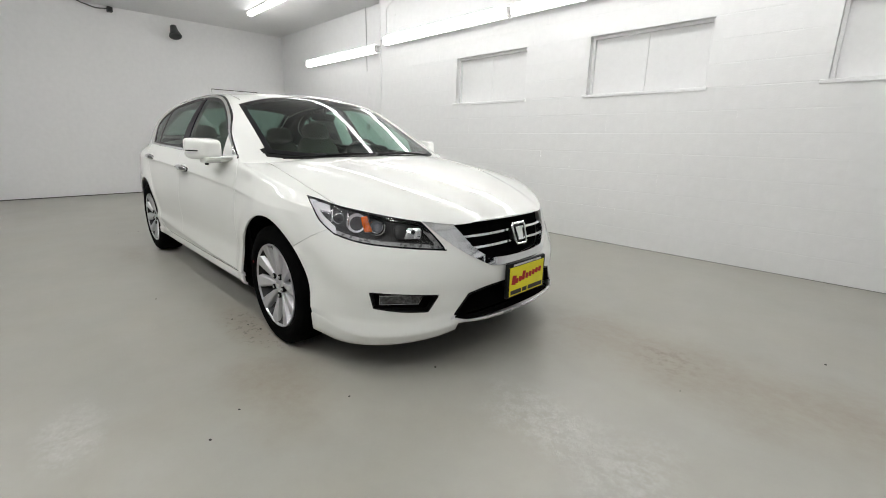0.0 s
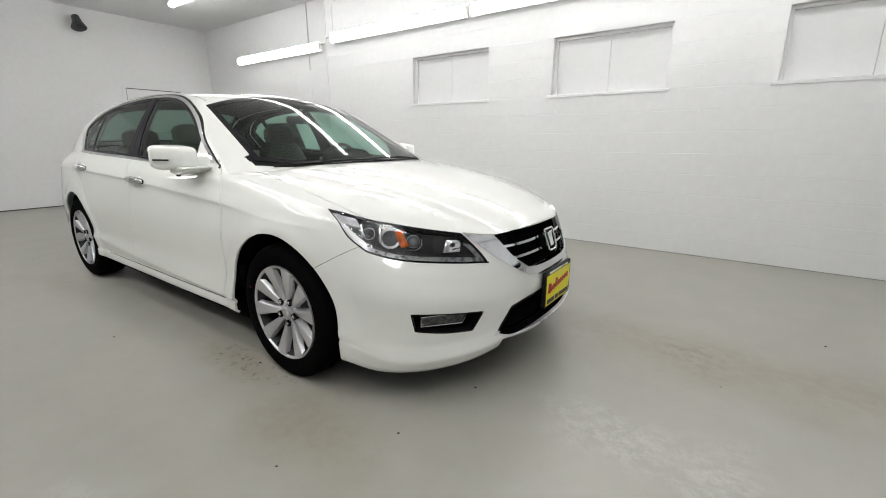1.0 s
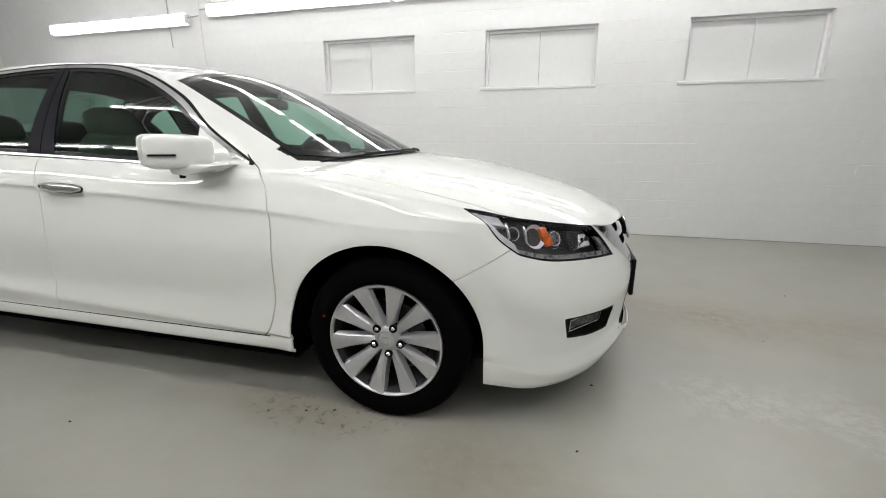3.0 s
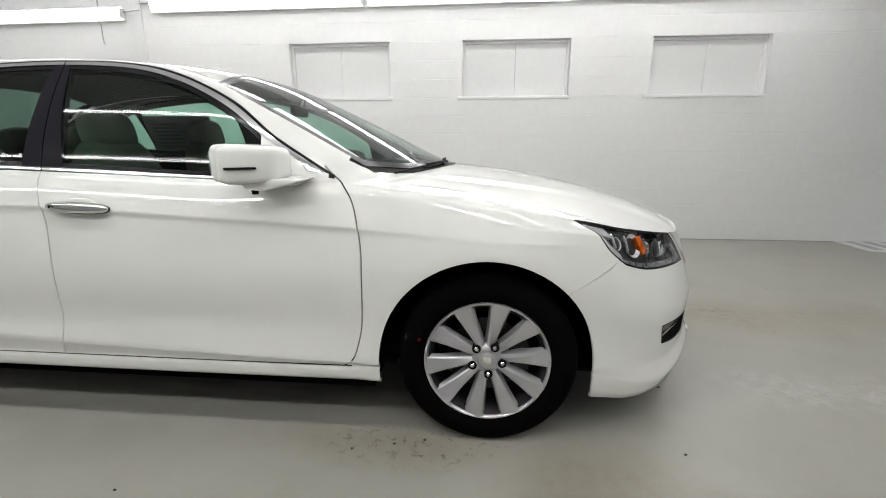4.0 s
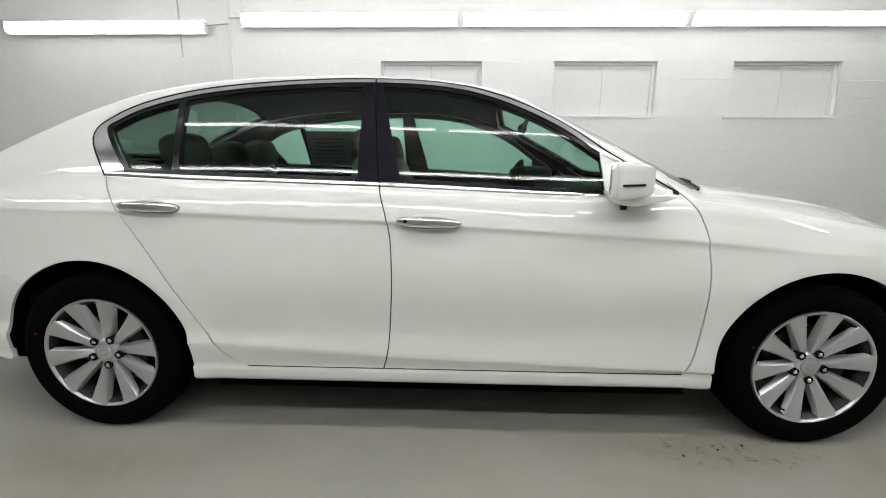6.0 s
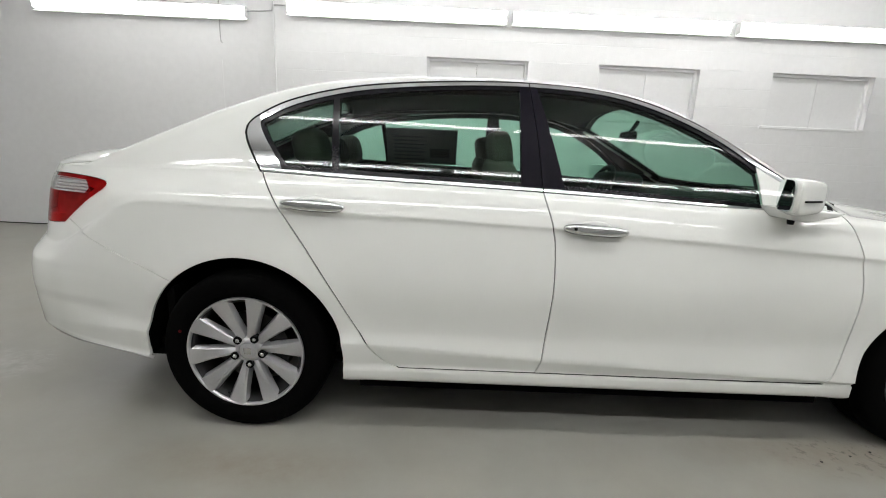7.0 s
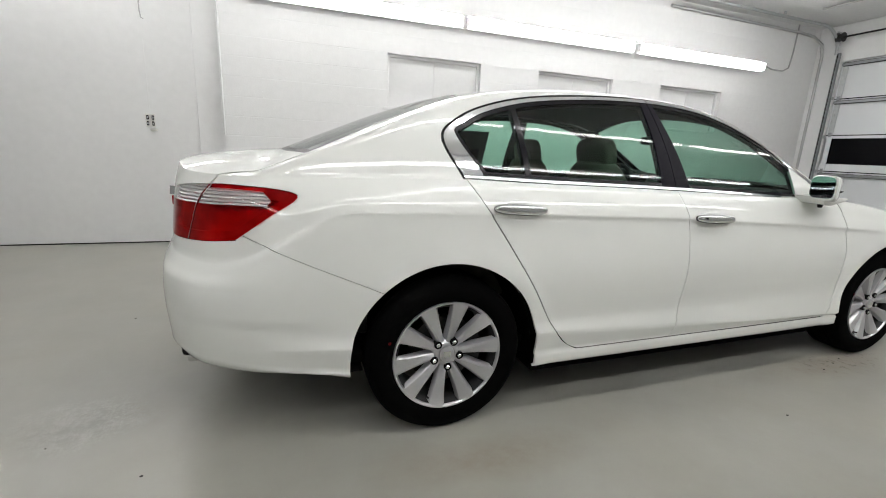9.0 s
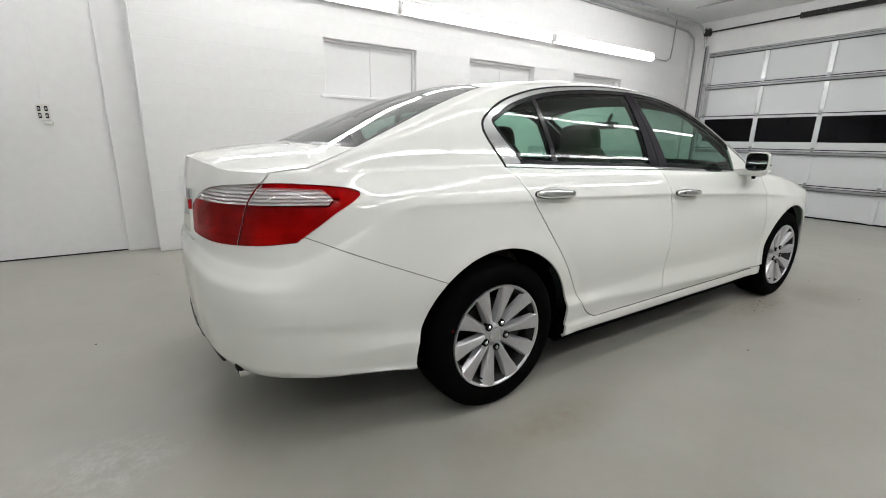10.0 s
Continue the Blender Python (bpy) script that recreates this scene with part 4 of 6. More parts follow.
# windscreen, rear window, hood, roof strips, boot lid, in plan
WS = smooth_loop([(1.165, 0.0), (1.135, 0.25), (1.045, 0.48), (0.912, 0.655), (0.32, 0.578), (0.275, 0.3), (0.262, 0.0), (0.275, -0.3), (0.32, -0.578), (0.912, -0.655), (1.045, -0.48), (1.135, -0.25)], 6, (3, 4, 8, 9))
RW = smooth_loop([(-1.99, 0.0), (-1.975, 0.35), (-1.90, 0.635), (-1.27, 0.525), (-1.225, 0.3), (-1.21, 0.0), (-1.225, -0.3), (-1.27, -0.525), (-1.90, -0.635), (-1.975, -0.35)], 6, (2, 3, 7, 8))
HOOD_EDGE = lambda x: np.interp(x, [0.85, 0.93, 1.05, 1.3, 1.6, 1.75, 1.9, 2.3], [0.68, 0.70, 0.722, 0.748, 0.768, 0.762, 0.74, 0.74])
BOOT_LOW = lambda y: np.interp(np.abs(y), [0, 0.30, 0.45, 0.62, 0.76], [0.745, 0.748, 0.765, 0.776, 0.781])
BOOT_EDGE = lambda x: np.interp(x, [-2.5, -2.235, -1.93, -1.8], [0.60, 0.632, 0.645, 0.645])
skin.cut(lambda x, y, z, s, c: np.where(np.abs(x) > 0.6, c, 1.0), U)
for lev in (0.0, -0.022, 0.012, 0.052):
    skin.cut(lambda x, y, z, s, c: np.where(z > 0.9, sdf(WS, x, y), 1) - lev, U)
    skin.cut(lambda x, y, z, s, c: np.where(x < -1, sdf(RW, x, y), 1) - lev, U)
for g in (-G, G):
    skin.cut(lambda x, y, z, s, c: np.where(x > 0.7, np.abs(y) - HOOD_EDGE(x), 1) - g, U)
    skin.cut(lambda x, y, z, s, c: np.where(x < -1.7, np.abs(y) - BOOT_EDGE(x), 1) - g, B)
    skin.cut(lambda x, y, z, s, c: np.where(x < -1.7, np.abs(y) - BOOT_EDGE(x), 1) - 2 * g, U)
    skin.cut(lambda x, y, z, s, c: np.where(x < -2.0, z - BOOT_LOW(y), 1) - g, B)
for lev in (0.548, 0.556):
    skin.cut(lambda x, y, z, s, c: np.where((x < 0.25) & (x > -1.3), np.abs(y) - lev, 1), U)

# lamps, grilles and fog lamp openings, as plan parameter and height
HEAD = smooth_loop([s_side(1.672, 0.842), s_side(1.79, 0.744), s_side(1.865, 0.678), s_front(0.70, 0.638), s_front(0.55, 0.618), s_front(0.412, 0.606), s_front(0.44, 0.66), s_front(0.495, 0.742), s_front(0.61, 0.768), s_front(0.735, 0.80), s_side(1.735, 0.832)], 6, (0, 2, 5, 7))
WING = smooth_loop([s_front(0.49, 0.745), s_front(0.42, 0.655), s_front(0.32, 0.58), s_front(0.215, 0.520), s_front(0.1, 0.506), (-0.1, 0.506), (-0.1, 0.80), s_front(0.3, 0.80)], 5, (0, 3, 5, 6, 7))
GRILLE = smooth_loop([s_front(0.372, 0.722), s_front(0.343, 0.68), s_front(0.288, 0.61), s_front(0.220, 0.557), s_front(0.1, 0.547), (-0.1, 0.547), (-0.1, 0.728), s_front(0.2, 0.726)], 5, (0, 3, 5, 6))
LOWER = smooth_loop([s_front(0.345, 0.402), s_front(0.43, 0.285), s_front(0.35, 0.262), s_front(0.15, 0.248), (-0.1, 0.248), (-0.1, 0.43), s_front(0.2, 0.425)], 5, (0, 1, 4, 5))
FOG = smooth_loop([s_front(0.736, 0.430), s_front(0.60, 0.418), s_front(0.470, 0.408), s_front(0.522, 0.324), s_front(0.62, 0.330), s_front(0.714, 0.348)], 5, (0, 2, 3, 5))
TAIL = smooth_loop([s_side(-1.947, 0.957), s_side(-2.035, 0.878), s_side(-2.150, 0.792), s_rear(0.69, 0.784), s_rear(0.60, 0.780), s_rear(0.45, 0.781), s_rear(0.32, 0.787), s_rear(0.31, 0.88), s_rear(0.45, 0.952), s_rear(0.60, 0.978), s_side(-2.15, 0.982)], 6, (2, 6, 7))
for loop, levels in ((HEAD, (0.0, -0.008, -0.026, -0.042)), (WING, (0.0,)), (GRILLE, (0.0,)), (LOWER, (0.0, -0.010)), (FOG, (0.0, -0.006)), (TAIL, (0.0018, 0.0, -0.014, -0.034))):
    for lev in levels:
        skin.cut(lambda x, y, z, s, c: sdf(loop, s, z) - lev, B)
for z0 in (0.603, 0.614, 0.657, 0.668):
    skin.cut(lambda x, y, z, s, c: np.where(x > 2.0, z - z0 - 0.02 * (0.35 - np.abs(y)), 1), B)
skin.cut(lambda x, y, z, s, c: np.where(x < -1.8, z - 0.913, 1), B)
skin.cut(lambda x, y, z, s, c: np.where((x < -1.8) & (z > 0.7), x + 2.03 + 0.9 * np.abs(z - 0.932), 1), B)

for z0 in (0.905, 0.940):
    skin.cut(lambda x, y, z, s, c: np.where(x < -2.2, z - z0, 1), B)
skin.cut(lambda x, y, z, s, c: np.where(x < -2.2, np.abs(y) - 0.293, 1), B)
skin.cut(lambda x, y, z, s, c: np.where((x < -2.2) & (z > 0.7), np.abs(y) - 0.24, 1), B)
skin.cut(lambda x, y, z, s, c: np.where(x < -2.2, z - 0.765, 1), B)
skin.cut(lambda x, y, z, s, c: np.where((x > 2.0) & (z < 0.40), np.abs(y) - 0.405, 1), B)
skin.cut(lambda x, y, z, s, c: np.where((x < -2.2) & (z < 0.50), np.abs(y) - 0.46, 1), B)
skin.cut(lambda x, y, z, s, c: np.where(x > 2.0, z - 0.262, 1), B)
skin.cut(lambda x, y, z, s, c: np.where(x < -2.2, z - 0.515 + 0.07 * np.clip((np.abs(y) - 0.20) / 0.22, 0, 1), 1), B)
# which panel each polygon belongs to
A = skin.A
cen = np.array([A[list(f)].mean(0) for f in skin.faces])
tag = np.array(skin.tags)
x, y, z, s, cb = cen[:, 0], -cen[:, 1], cen[:, 2], cen[:, 6], cen[:, 7]
region = np.full(len(cen), "body_side", dtype=object)
belt_m, up = tag == B, tag == U
d_dlo, d_dli = sdf(DLO, x, z), sdf(DLI, x, z)
side_up = up & (np.abs(y) > 0.45) & (x < 0.95) & (x > -1.5)
lam = lambda fn, zz: np.abs(x - fn(zz)) < G
low = belt_m & (z < 0.301)
region[belt_m & (x > 0)] = "fender"
bump_f = belt_m & (z < 0.614 + 0.56 * (x - 1.686)) & (x > 1.375) | belt_m & (x > 1.86)
region[bump_f] = "front_bumper"
region[belt_m & (x < f_front(np.clip(z, 0.2, 1.1))) & (x > f_mid(np.clip(z, 0.2, 1.5)))] = "front_door"
region[belt_m & (x < f_mid(np.clip(z, 0.2, 1.5))) & (x > f_back(np.clip(z, 0.2, 1.06)))] = "rear_door"
region[low & (np.abs(x) < 1.1)] = "sill"
bump_r = belt_m & (x < -1.38) & (z < np.where(x < -2.13, 0.81, 0.617 - 0.41 * (x + 1.664)))
region[bump_r] = "rear_bumper"
boot = belt_m & (x < -2.0) & (z > BOOT_LOW(y)) & (y < BOOT_EDGE(x))
region[boot] = "boot_lid"
cl = np.clip(z, 0.2, 1.5)
w_f, w_b = G * wide(f_front, np.clip(z, 0.21, 1.09)), G * wide(f_back, np.clip(z, 0.21, 1.05))
gap = belt_m & (z > 0.3) & (((np.abs(x - f_front(np.clip(z, 0.2, 1.1))) < w_f)) | (np.abs(x - f_mid(cl)) < G) | (np.abs(x - f_back(np.clip(z, 0.2, 1.06))) < w_b))
gap |= belt_m & (np.abs(z - 0.301) < G * 0.7) & (x < 0.885) & (x > -0.79)
gap |= belt_m & (x > 1.6) & (x < 1.86) & (np.abs(z - (0.614 + 0.56 * (x - 1.686))) < G * 0.6)
gap |= belt_m & (x < -1.6) & (x > -2.14) & (np.abs(z - (0.617 - 0.41 * (x + 1.664))) < G * 0.6)
gap |= belt_m & (x < -2.1) & (np.abs(y - BOOT_EDGE(x)) < G) & (z > 0.80)
gap |= belt_m & (x < -2.2) & (np.abs(z - BOOT_LOW(y)) < G) & (y < 0.33)
# upper flank
door_up = side_up & (d_dlo < 0.0)
region[side_up & (d_dlo < 0.0095)] = "window_seal"
region[side_up & (d_dlo < 0)] = "window_chrome"
region[side_up & (d_dli < 0)] = "window_frame_black"
glass = side_up & (d_dli < -0.016)
in_b = (x > B_L(z)) & (x < B_R(z))
region[glass & (x >= B_R(z)) & (x < SAIL(z))] = "front_door_glass"
region[glass & (x <= B_L(z)) & (x > BAR(z) + 0.013)] = "rear_door_glass"
region[glass & (x < BAR(z) - 0.013)] = "quarter_glass"
region[side_up & (d_dli < 0) & in_b] = "b_pillar"
region[side_up & (d_dlo < 0) & (x >= SAIL(z))] = "mirror_sail"
region[side_up & (d_dlo < 0) & (d_dli > 0) & (z > 1.0) & (x >= SAIL(z))] = "window_chrome"
gap |= side_up & (d_dlo < 0.0) & (np.abs(x - f_mid(cl)) < G)
# thin strips between the belt crease and the chrome belong to the doors
strip = up & (np.abs(y) > 0.6) & (d_dlo > 0.0095) & (z < 1.06)
region[strip & (x < f_front(np.clip(z, 0.2, 1.1))) & (x > f_mid(cl))] = "front_door"
region[strip & (x < f_mid(cl)) & (x > f_back(np.clip(z, 0.2, 1.06))) & (z < 1.04)] = "rear_door"
gap |= strip & (z < 1.02) & ((np.abs(x - f_front(np.clip(z, 0.2, 1.1))) < w_f) | (np.abs(x - f_mid(cl)) < G) | (np.abs(x - f_back(np.clip(z, 0.2, 1.06))) < w_b))
# tops
hood_zone = up & (x > 0.8) & (cb < 0) & (z < 1.05)
region[hood_zone] = "hood"
region[up & (x > 0.7) & (y > HOOD_EDGE(x)) & (cb < 0)] = "fender"
gap |= up & (x > 0.93) & (x < 1.95) & (np.abs(y - HOOD_EDGE(x)) < G) & (cb < 0)
d_ws, d_rw = sdf(WS, x, y), sdf(RW, x, y)
region[up & (cb >= 0) & (x > 0.8) & (d_ws > 0.012) & (y < HOOD_EDGE(x))] = "hood"
region[up & (cb >= 0) & (x > 0.93) & (d_ws > 0.012) & (y >= HOOD_EDGE(x))] = "fender"
region[up & (x > 0.86) & (d_ws < 0.052) & (d_ws > 0) & (y < 0.69) & (z > 0.94)] = "cowl"
region[up & (x > 0.25) & (d_ws < 0.012) & (z > 0.98) & (cb >= 0)] = "windscreen_seal"
region[up & (x > 0.2) & (d_ws < -0.022) & (cb >= 0)] = "windscreen"
region[up & (x < -1.1) & (d_rw < 0.012) & (cb >= 0)] = "rear_window_seal"
region[up & (x < -1.1) & (d_rw < -0.022) & (cb >= 0)] = "rear_window"
region[up & (x < 0.262) & (x > -1.3) & (y < 0.548) & (region == "body_side")] = "roof"
gap |= up & (x < 0.25) & (x > -1.3) & (y > 0.548) & (y < 0.556)
region[up & (x < -1.7) & (cb < 0) & (y < BOOT_EDGE(x))] = "boot_lid"
gap |= up & (x < -1.92) & (np.abs(y - BOOT_EDGE(x)) < 2 * G)
region[gap] = "gap"
# lamps and grilles
for loop, rim, name, inner in ((HEAD, 0.008, "lamp_rim", "headlamp_lens"), (LOWER, 0.010, "lower_grille_rim", "lower_grille"), (FOG, 0.006, "fog_rim", "fog_recess")):
    d = sdf(loop, s, z)
    region[belt_m & (d < 0)] = name
    region[belt_m & (d < -rim)] = inner
# lowest middle of the nose, blackened to stand for shadow under the chin
region[belt_m & (x > 2.0) & (z < 0.262) & (y < 0.405) & (region == "front_bumper")] = "front_valance"
d = sdf(WING, s, z)
region[belt_m & (d < 0) & (region != "headlamp_lens") & (region != "lamp_rim")] = "grille_surround"
d = sdf(GRILLE, s, z)
region[belt_m & (d < 0)] = "grille"
zg = z - 0.02 * (0.35 - y)
for a, b in ((0.603, 0.614), (0.657, 0.668)):
    region[belt_m & (d < 0) & (zg > a) & (zg < b)] = "grille_slat"
d = sdf(TAIL, s, z)
region[belt_m & (d < 0.0018)] = "gap"
lens = belt_m & (d < 0)
d_tail = d.copy()
region[lens] = "tail_red"
white = (z > 0.913) & (x < -2.03 - 0.9 * np.abs(z - 0.932)) & ((d < -0.014) | (x < -2.23))
region[lens & white] = "tail_clear"
region[lens & (np.abs(y - BOOT_EDGE(x)) < G * 0.6)] = "lens_seam"
region[(region == "boot_lid") & belt_m & (z > 0.905) & (z < 0.940) & (y < 0.293)] = "boot_chrome"
region[(region == "boot_lid") & belt_m & (z > 0.765) & (z < 0.905) & (y < 0.24)] = "plate_recess"
region[(region == "rear_bumper") & (x < -2.2) & (y < 0.56) & (z < 0.396 - 0.030 * np.clip((y - 0.20) / 0.30, 0, 1))] = "rear_valance"
d = sdf(HEAD, s, z)
s_tip, s_in = s_side(1.672, 0.842)[0], s_front(0.412, 0.606)[0]
s_cor = s_side(1.865, 0.678)[0]
s_bez = s_front(0.665, 0.72)[0]
under = z < 0.675 + 0.135 * np.clip((s - s_in) / (s_tip - s_in), 0, 1)
LED_OUT, LED_LOW = (d > -0.042) & (z < 0.705 + 0.135 * np.clip((s - s_in) / (s_tip - s_in), 0, 1)) & (s > s_cor - 0.02), (d > -0.026) & under & (s <= s_cor - 0.02)
arch = np.zeros(len(cen), bool)
for cx, ra in ARCHES:
    arch |= belt_m & (np.where(z > 0.33, np.hypot(x - cx, z - 0.330), np.abs(x - cx)) < ra)
region[arch] = "void"
# the air under the rear bumper's middle stays open
FACES = {}
for k, r in enumerate(region):
    FACES.setdefault(r, []).append(k)


def skin_mesh(name, idx, sides, push=0.0, flange=0.012, push_far=None):
    """A mesh from polygons of the skin, on one side or both, pushed inwards, its open edges turned in by a flange."""
    V, N, F = [], [], []
    for sd in sides:
        m = np.array((1, 1 if sd < 0 else -1, 1.0))
        loc = {}
        cnt = {}
        for k in idx:
            f = skin.faces[k]
            ids = []
            for v in f:
                if v not in loc:
                    loc[v] = len(V)
                    V.append((A[v, :3] - A[v, 3:6] * push) * m)
                    N.append(A[v, 3:6] * m)
                ids.append(loc[v])
            for a, b in zip(f, f[1:] + f[:1]):
                key = (a, b) if a < b else (b, a)
                cnt[key] = None if key in cnt else (a, b)
            F.append(tuple(reversed(ids)) if sd < 0 else tuple(ids))
        if flange:
            for e in cnt.values():
                if e is None or (abs(A[e[0], 1]) < 1e-6 and abs(A[e[1], 1]) < 1e-6):
                    continue
                a, b = e
                pa, pb = (A[a, :3] - A[a, 3:6] * push), (A[b, :3] - A[b, 3:6] * push)
                qa, qb = pa - A[a, 3:6] * flange, pb - A[b, 3:6] * flange
                n = np.cross(pb - pa, -A[a, 3:6])
                n = n / max(np.linalg.norm(n), 1e-9)
                o = len(V)
                V.extend([pa * m, pb * m, qb * m, qa * m])
                N.extend([n * m] * 4)
                F.append((o, o + 1, o + 2, o + 3) if sd < 0 else (o + 1, o, o + 3, o + 2))
    me = bpy.data.meshes.new(name)
    me.from_pydata([tuple(v) for v in V], [], F)
    me.polygons.foreach_set("use_smooth", [True] * len(F))
    me.normals_split_custom_set_from_vertices([tuple(n) for n in N])
    me.update()
    return me


def panel(name, regions, material, parent, sides=(-1, 1), push=0.0, flange=0.012, label="", keep=None):
    idx = [k for r in ((regions,) if isinstance(regions, str) else regions) for k in FACES.get(r, [])]
    if keep is not None:
        idx = [k for k in idx if keep[k]]
    if not idx:
        return None
    me = skin_mesh(name, idx, sides, push, flange)
    me.materials.append(material)
    ob = new(name, me)
    ob.parent = parent
    if label:
        tagged(ob, label)
    return ob


car = thing("car", "white four-door saloon car with chrome trim and silver alloy wheels, parked", "car")
# sheet metal
front_bumper = panel("front_bumper", "front_bumper", PAINT, car)
panel("hood", "hood", PAINT, car)
panel("roof", "roof", PAINT, car)
boot_lid = panel("boot_lid", "boot_lid", PAINT, car, flange=0.04)
panel("plate_recess", "plate_recess", PAINT, boot_lid, push=0.038, flange=0.0)
rear_bumper = panel("rear_bumper", "rear_bumper", PAINT, car)
panel("rear_valance", "rear_valance", BLACK_TRIM, rear_bumper, push=-0.010, label="black lower rear valance")
panel("seam", "gap", GAP_DARK, car, push=0.010, flange=0, label="dark seam between the panels")
DOORS = {}
for sd in (-1, 1):
    panel("fender", "fender", PAINT, car, (sd,))
    panel("quarter_panel", "body_side", PAINT, car, (sd,))
    panel("sill", "sill", PAINT, car, (sd,))
    for nm in ("front_door", "rear_door"):
        dr = panel(nm, nm, PAINT, car, (sd,))
        DOORS[nm, sd] = dr
        panel("window_glass", nm + "_glass", GLASS, dr, (sd,), push=0.004, flange=0.0, label="green-tinted window glass")
    panel("mirror_sail", "mirror_sail", PAINT, DOORS["front_door", sd], (sd,), push=0.001)
    panel("quarter_glass", "quarter_glass", GLASS, DOORS["rear_door", sd], (sd,), push=0.004, flange=0)
    panel("window_chrome", "window_chrome", CHROME, car, (sd,), push=-0.002, label="chrome strip round the side windows")
    panel("window_seal", "window_seal", BLACK_TRIM, car, (sd,), push=0.001, flange=0.01, label="black rubber window seal")
    panel("window_frame", "window_frame_black", GLOSS_BLACK, car, (sd,), push=0.002, label="black window frame")
    panel("pillar_cover", "b_pillar", PILLAR_BLACK, car, (sd,), push=0.001, label="black pillar cover")
panel("windscreen", "windscreen", WIND_GLASS, car, push=0.003, flange=0, label="tinted windscreen glass")
panel("windscreen_seal", "windscreen_seal", GLOSS_BLACK, car, push=0.003, label="black windscreen border")
panel("cowl", "cowl", BLACK_TRIM, car, push=0.006, label="black plastic cowl strip")
panel("rear_window", "rear_window", REAR_GLASS, car, push=0.003, flange=0, label="tinted rear window glass")
panel("rear_window_seal", "rear_window_seal", GLOSS_BLACK, car, push=0.003, label="black rear window border")
# nose
grille = panel("grille", ("grille", "grille_slat"), WELL, car, push=0.035, flange=0, label="black grille with chrome slats")
panel("grille_surround", "grille_surround", SATIN, grille, push=-0.006, flange=0.035, label="chrome grille surround")
for a, b in ((0.603, 0.614), (0.657, 0.668)):
    panel("slat", "grille_slat", CHROME, grille, push=0.004, flange=0.018, keep=(zg > a) & (zg < b), label="chrome slat")
# Black panel in place of the shadow below the intake strip.
panel("front_valance", "front_valance", WELL, front_bumper, push=0.02, flange=0.03, label="black strip standing in for the shadow under the chin")
panel("lower_grille", "lower_grille", WELL, car, push=0.05, flange=0, label="black lower air intake")
panel("intake_rim", "lower_grille_rim", GLOSS_BLACK, car, push=-0.001, flange=0.05, keep=z > 0.30)
panel("intake_strip", "lower_grille_rim", LAMP_GREY, car, push=-0.004, flange=0.008, keep=z <= 0.30, label="silver strip under the intake")
for sd in (-1, 1):
    hl = panel("headlamp", ("headlamp_lens", "lamp_rim"), LAMP_HOUSING, car, (sd,), push=0.055, flange=0, label="headlamp with dark housing and amber turn signal")
    panel("rim", "lamp_rim", GLOSS_BLACK, hl, (sd,), push=0.0, flange=0.055)
    panel("lens", "headlamp_lens", LENS, hl, (sd,), push=0.0005, flange=0, label="clear lens")
    fg = panel("fog_lamp", ("fog_recess", "fog_rim"), WELL, car, (sd,), push=0.045, flange=0, label="black fog lamp recess with a clear lamp")
    panel("rim", "fog_rim", BLACK_TRIM, fg, (sd,), push=0.0, flange=0.045)
    tl = panel("tail_lamp", "tail_red", RED_PANE, car, (sd,), push=-0.001, flange=0, label="wrap-around tail lamp, red with a clear upper band")
    panel("lens_seam", "lens_seam", RED_LENS, tl, (sd,), push=0.001, flange=0)
    panel("lamp_back", ("tail_red", "lens_seam"), RED_BACK, tl, (sd,), push=0.007, flange=0.022, keep=d_tail > -0.034, label="inner reflector")
    panel("lamp_bowl", ("tail_red", "lens_seam"), RED_BACK, tl, (sd,), push=0.028, flange=0, keep=d_tail <= -0.034)
    panel("clear_band", "tail_clear", LENS, tl, (sd,), push=-0.001, flange=0, label="clear lens band")
    panel("clear_reflector", "tail_clear", TAIL_CLEAR, tl, (sd,), push=0.005, flange=0, label="bright ribbed reflector")


def skin_at(px, pz, side=-1, front=None):
    """The place and the outward normal on the flank at x and z; front: at y and z on the nose (1) or tail (-1) instead."""
    q = A[:NS * NV]
    if front is None:
        d = np.hypot(q[:, 0] - px, q[:, 2] - pz) + np.where(-q[:, 1] < 0.3, 9, 0)
    else:
        d = np.hypot(-q[:, 1] - px, q[:, 2] - pz) + np.where(q[:, 0] * front < 1.2, 9, 0)
    v = q[d.argmin()]
    m = Vector((1, 1 if side < 0 else -1, 1))
    return Vector(v[:3]) * m, Vector(v[3:6]) * m


def swept(bm, y0=-0.948):
    """Shears a mirror part so that its outer end lies further back, most at the glass."""
    for v in bm.verts:
        v.co.x += float(np.interp(v.co.x, [0.54, 0.71], [0.40, 0.22])) * (v.co.y - y0)
    return bm


def flipped(bm, side):
    """Mirrors a bmesh built for the near flank to the far one."""
    if side > 0:
        for v in bm.verts:
            v.co.y = -v.co.y
        bmesh.ops.reverse_faces(bm, faces=bm.faces)
    return bm


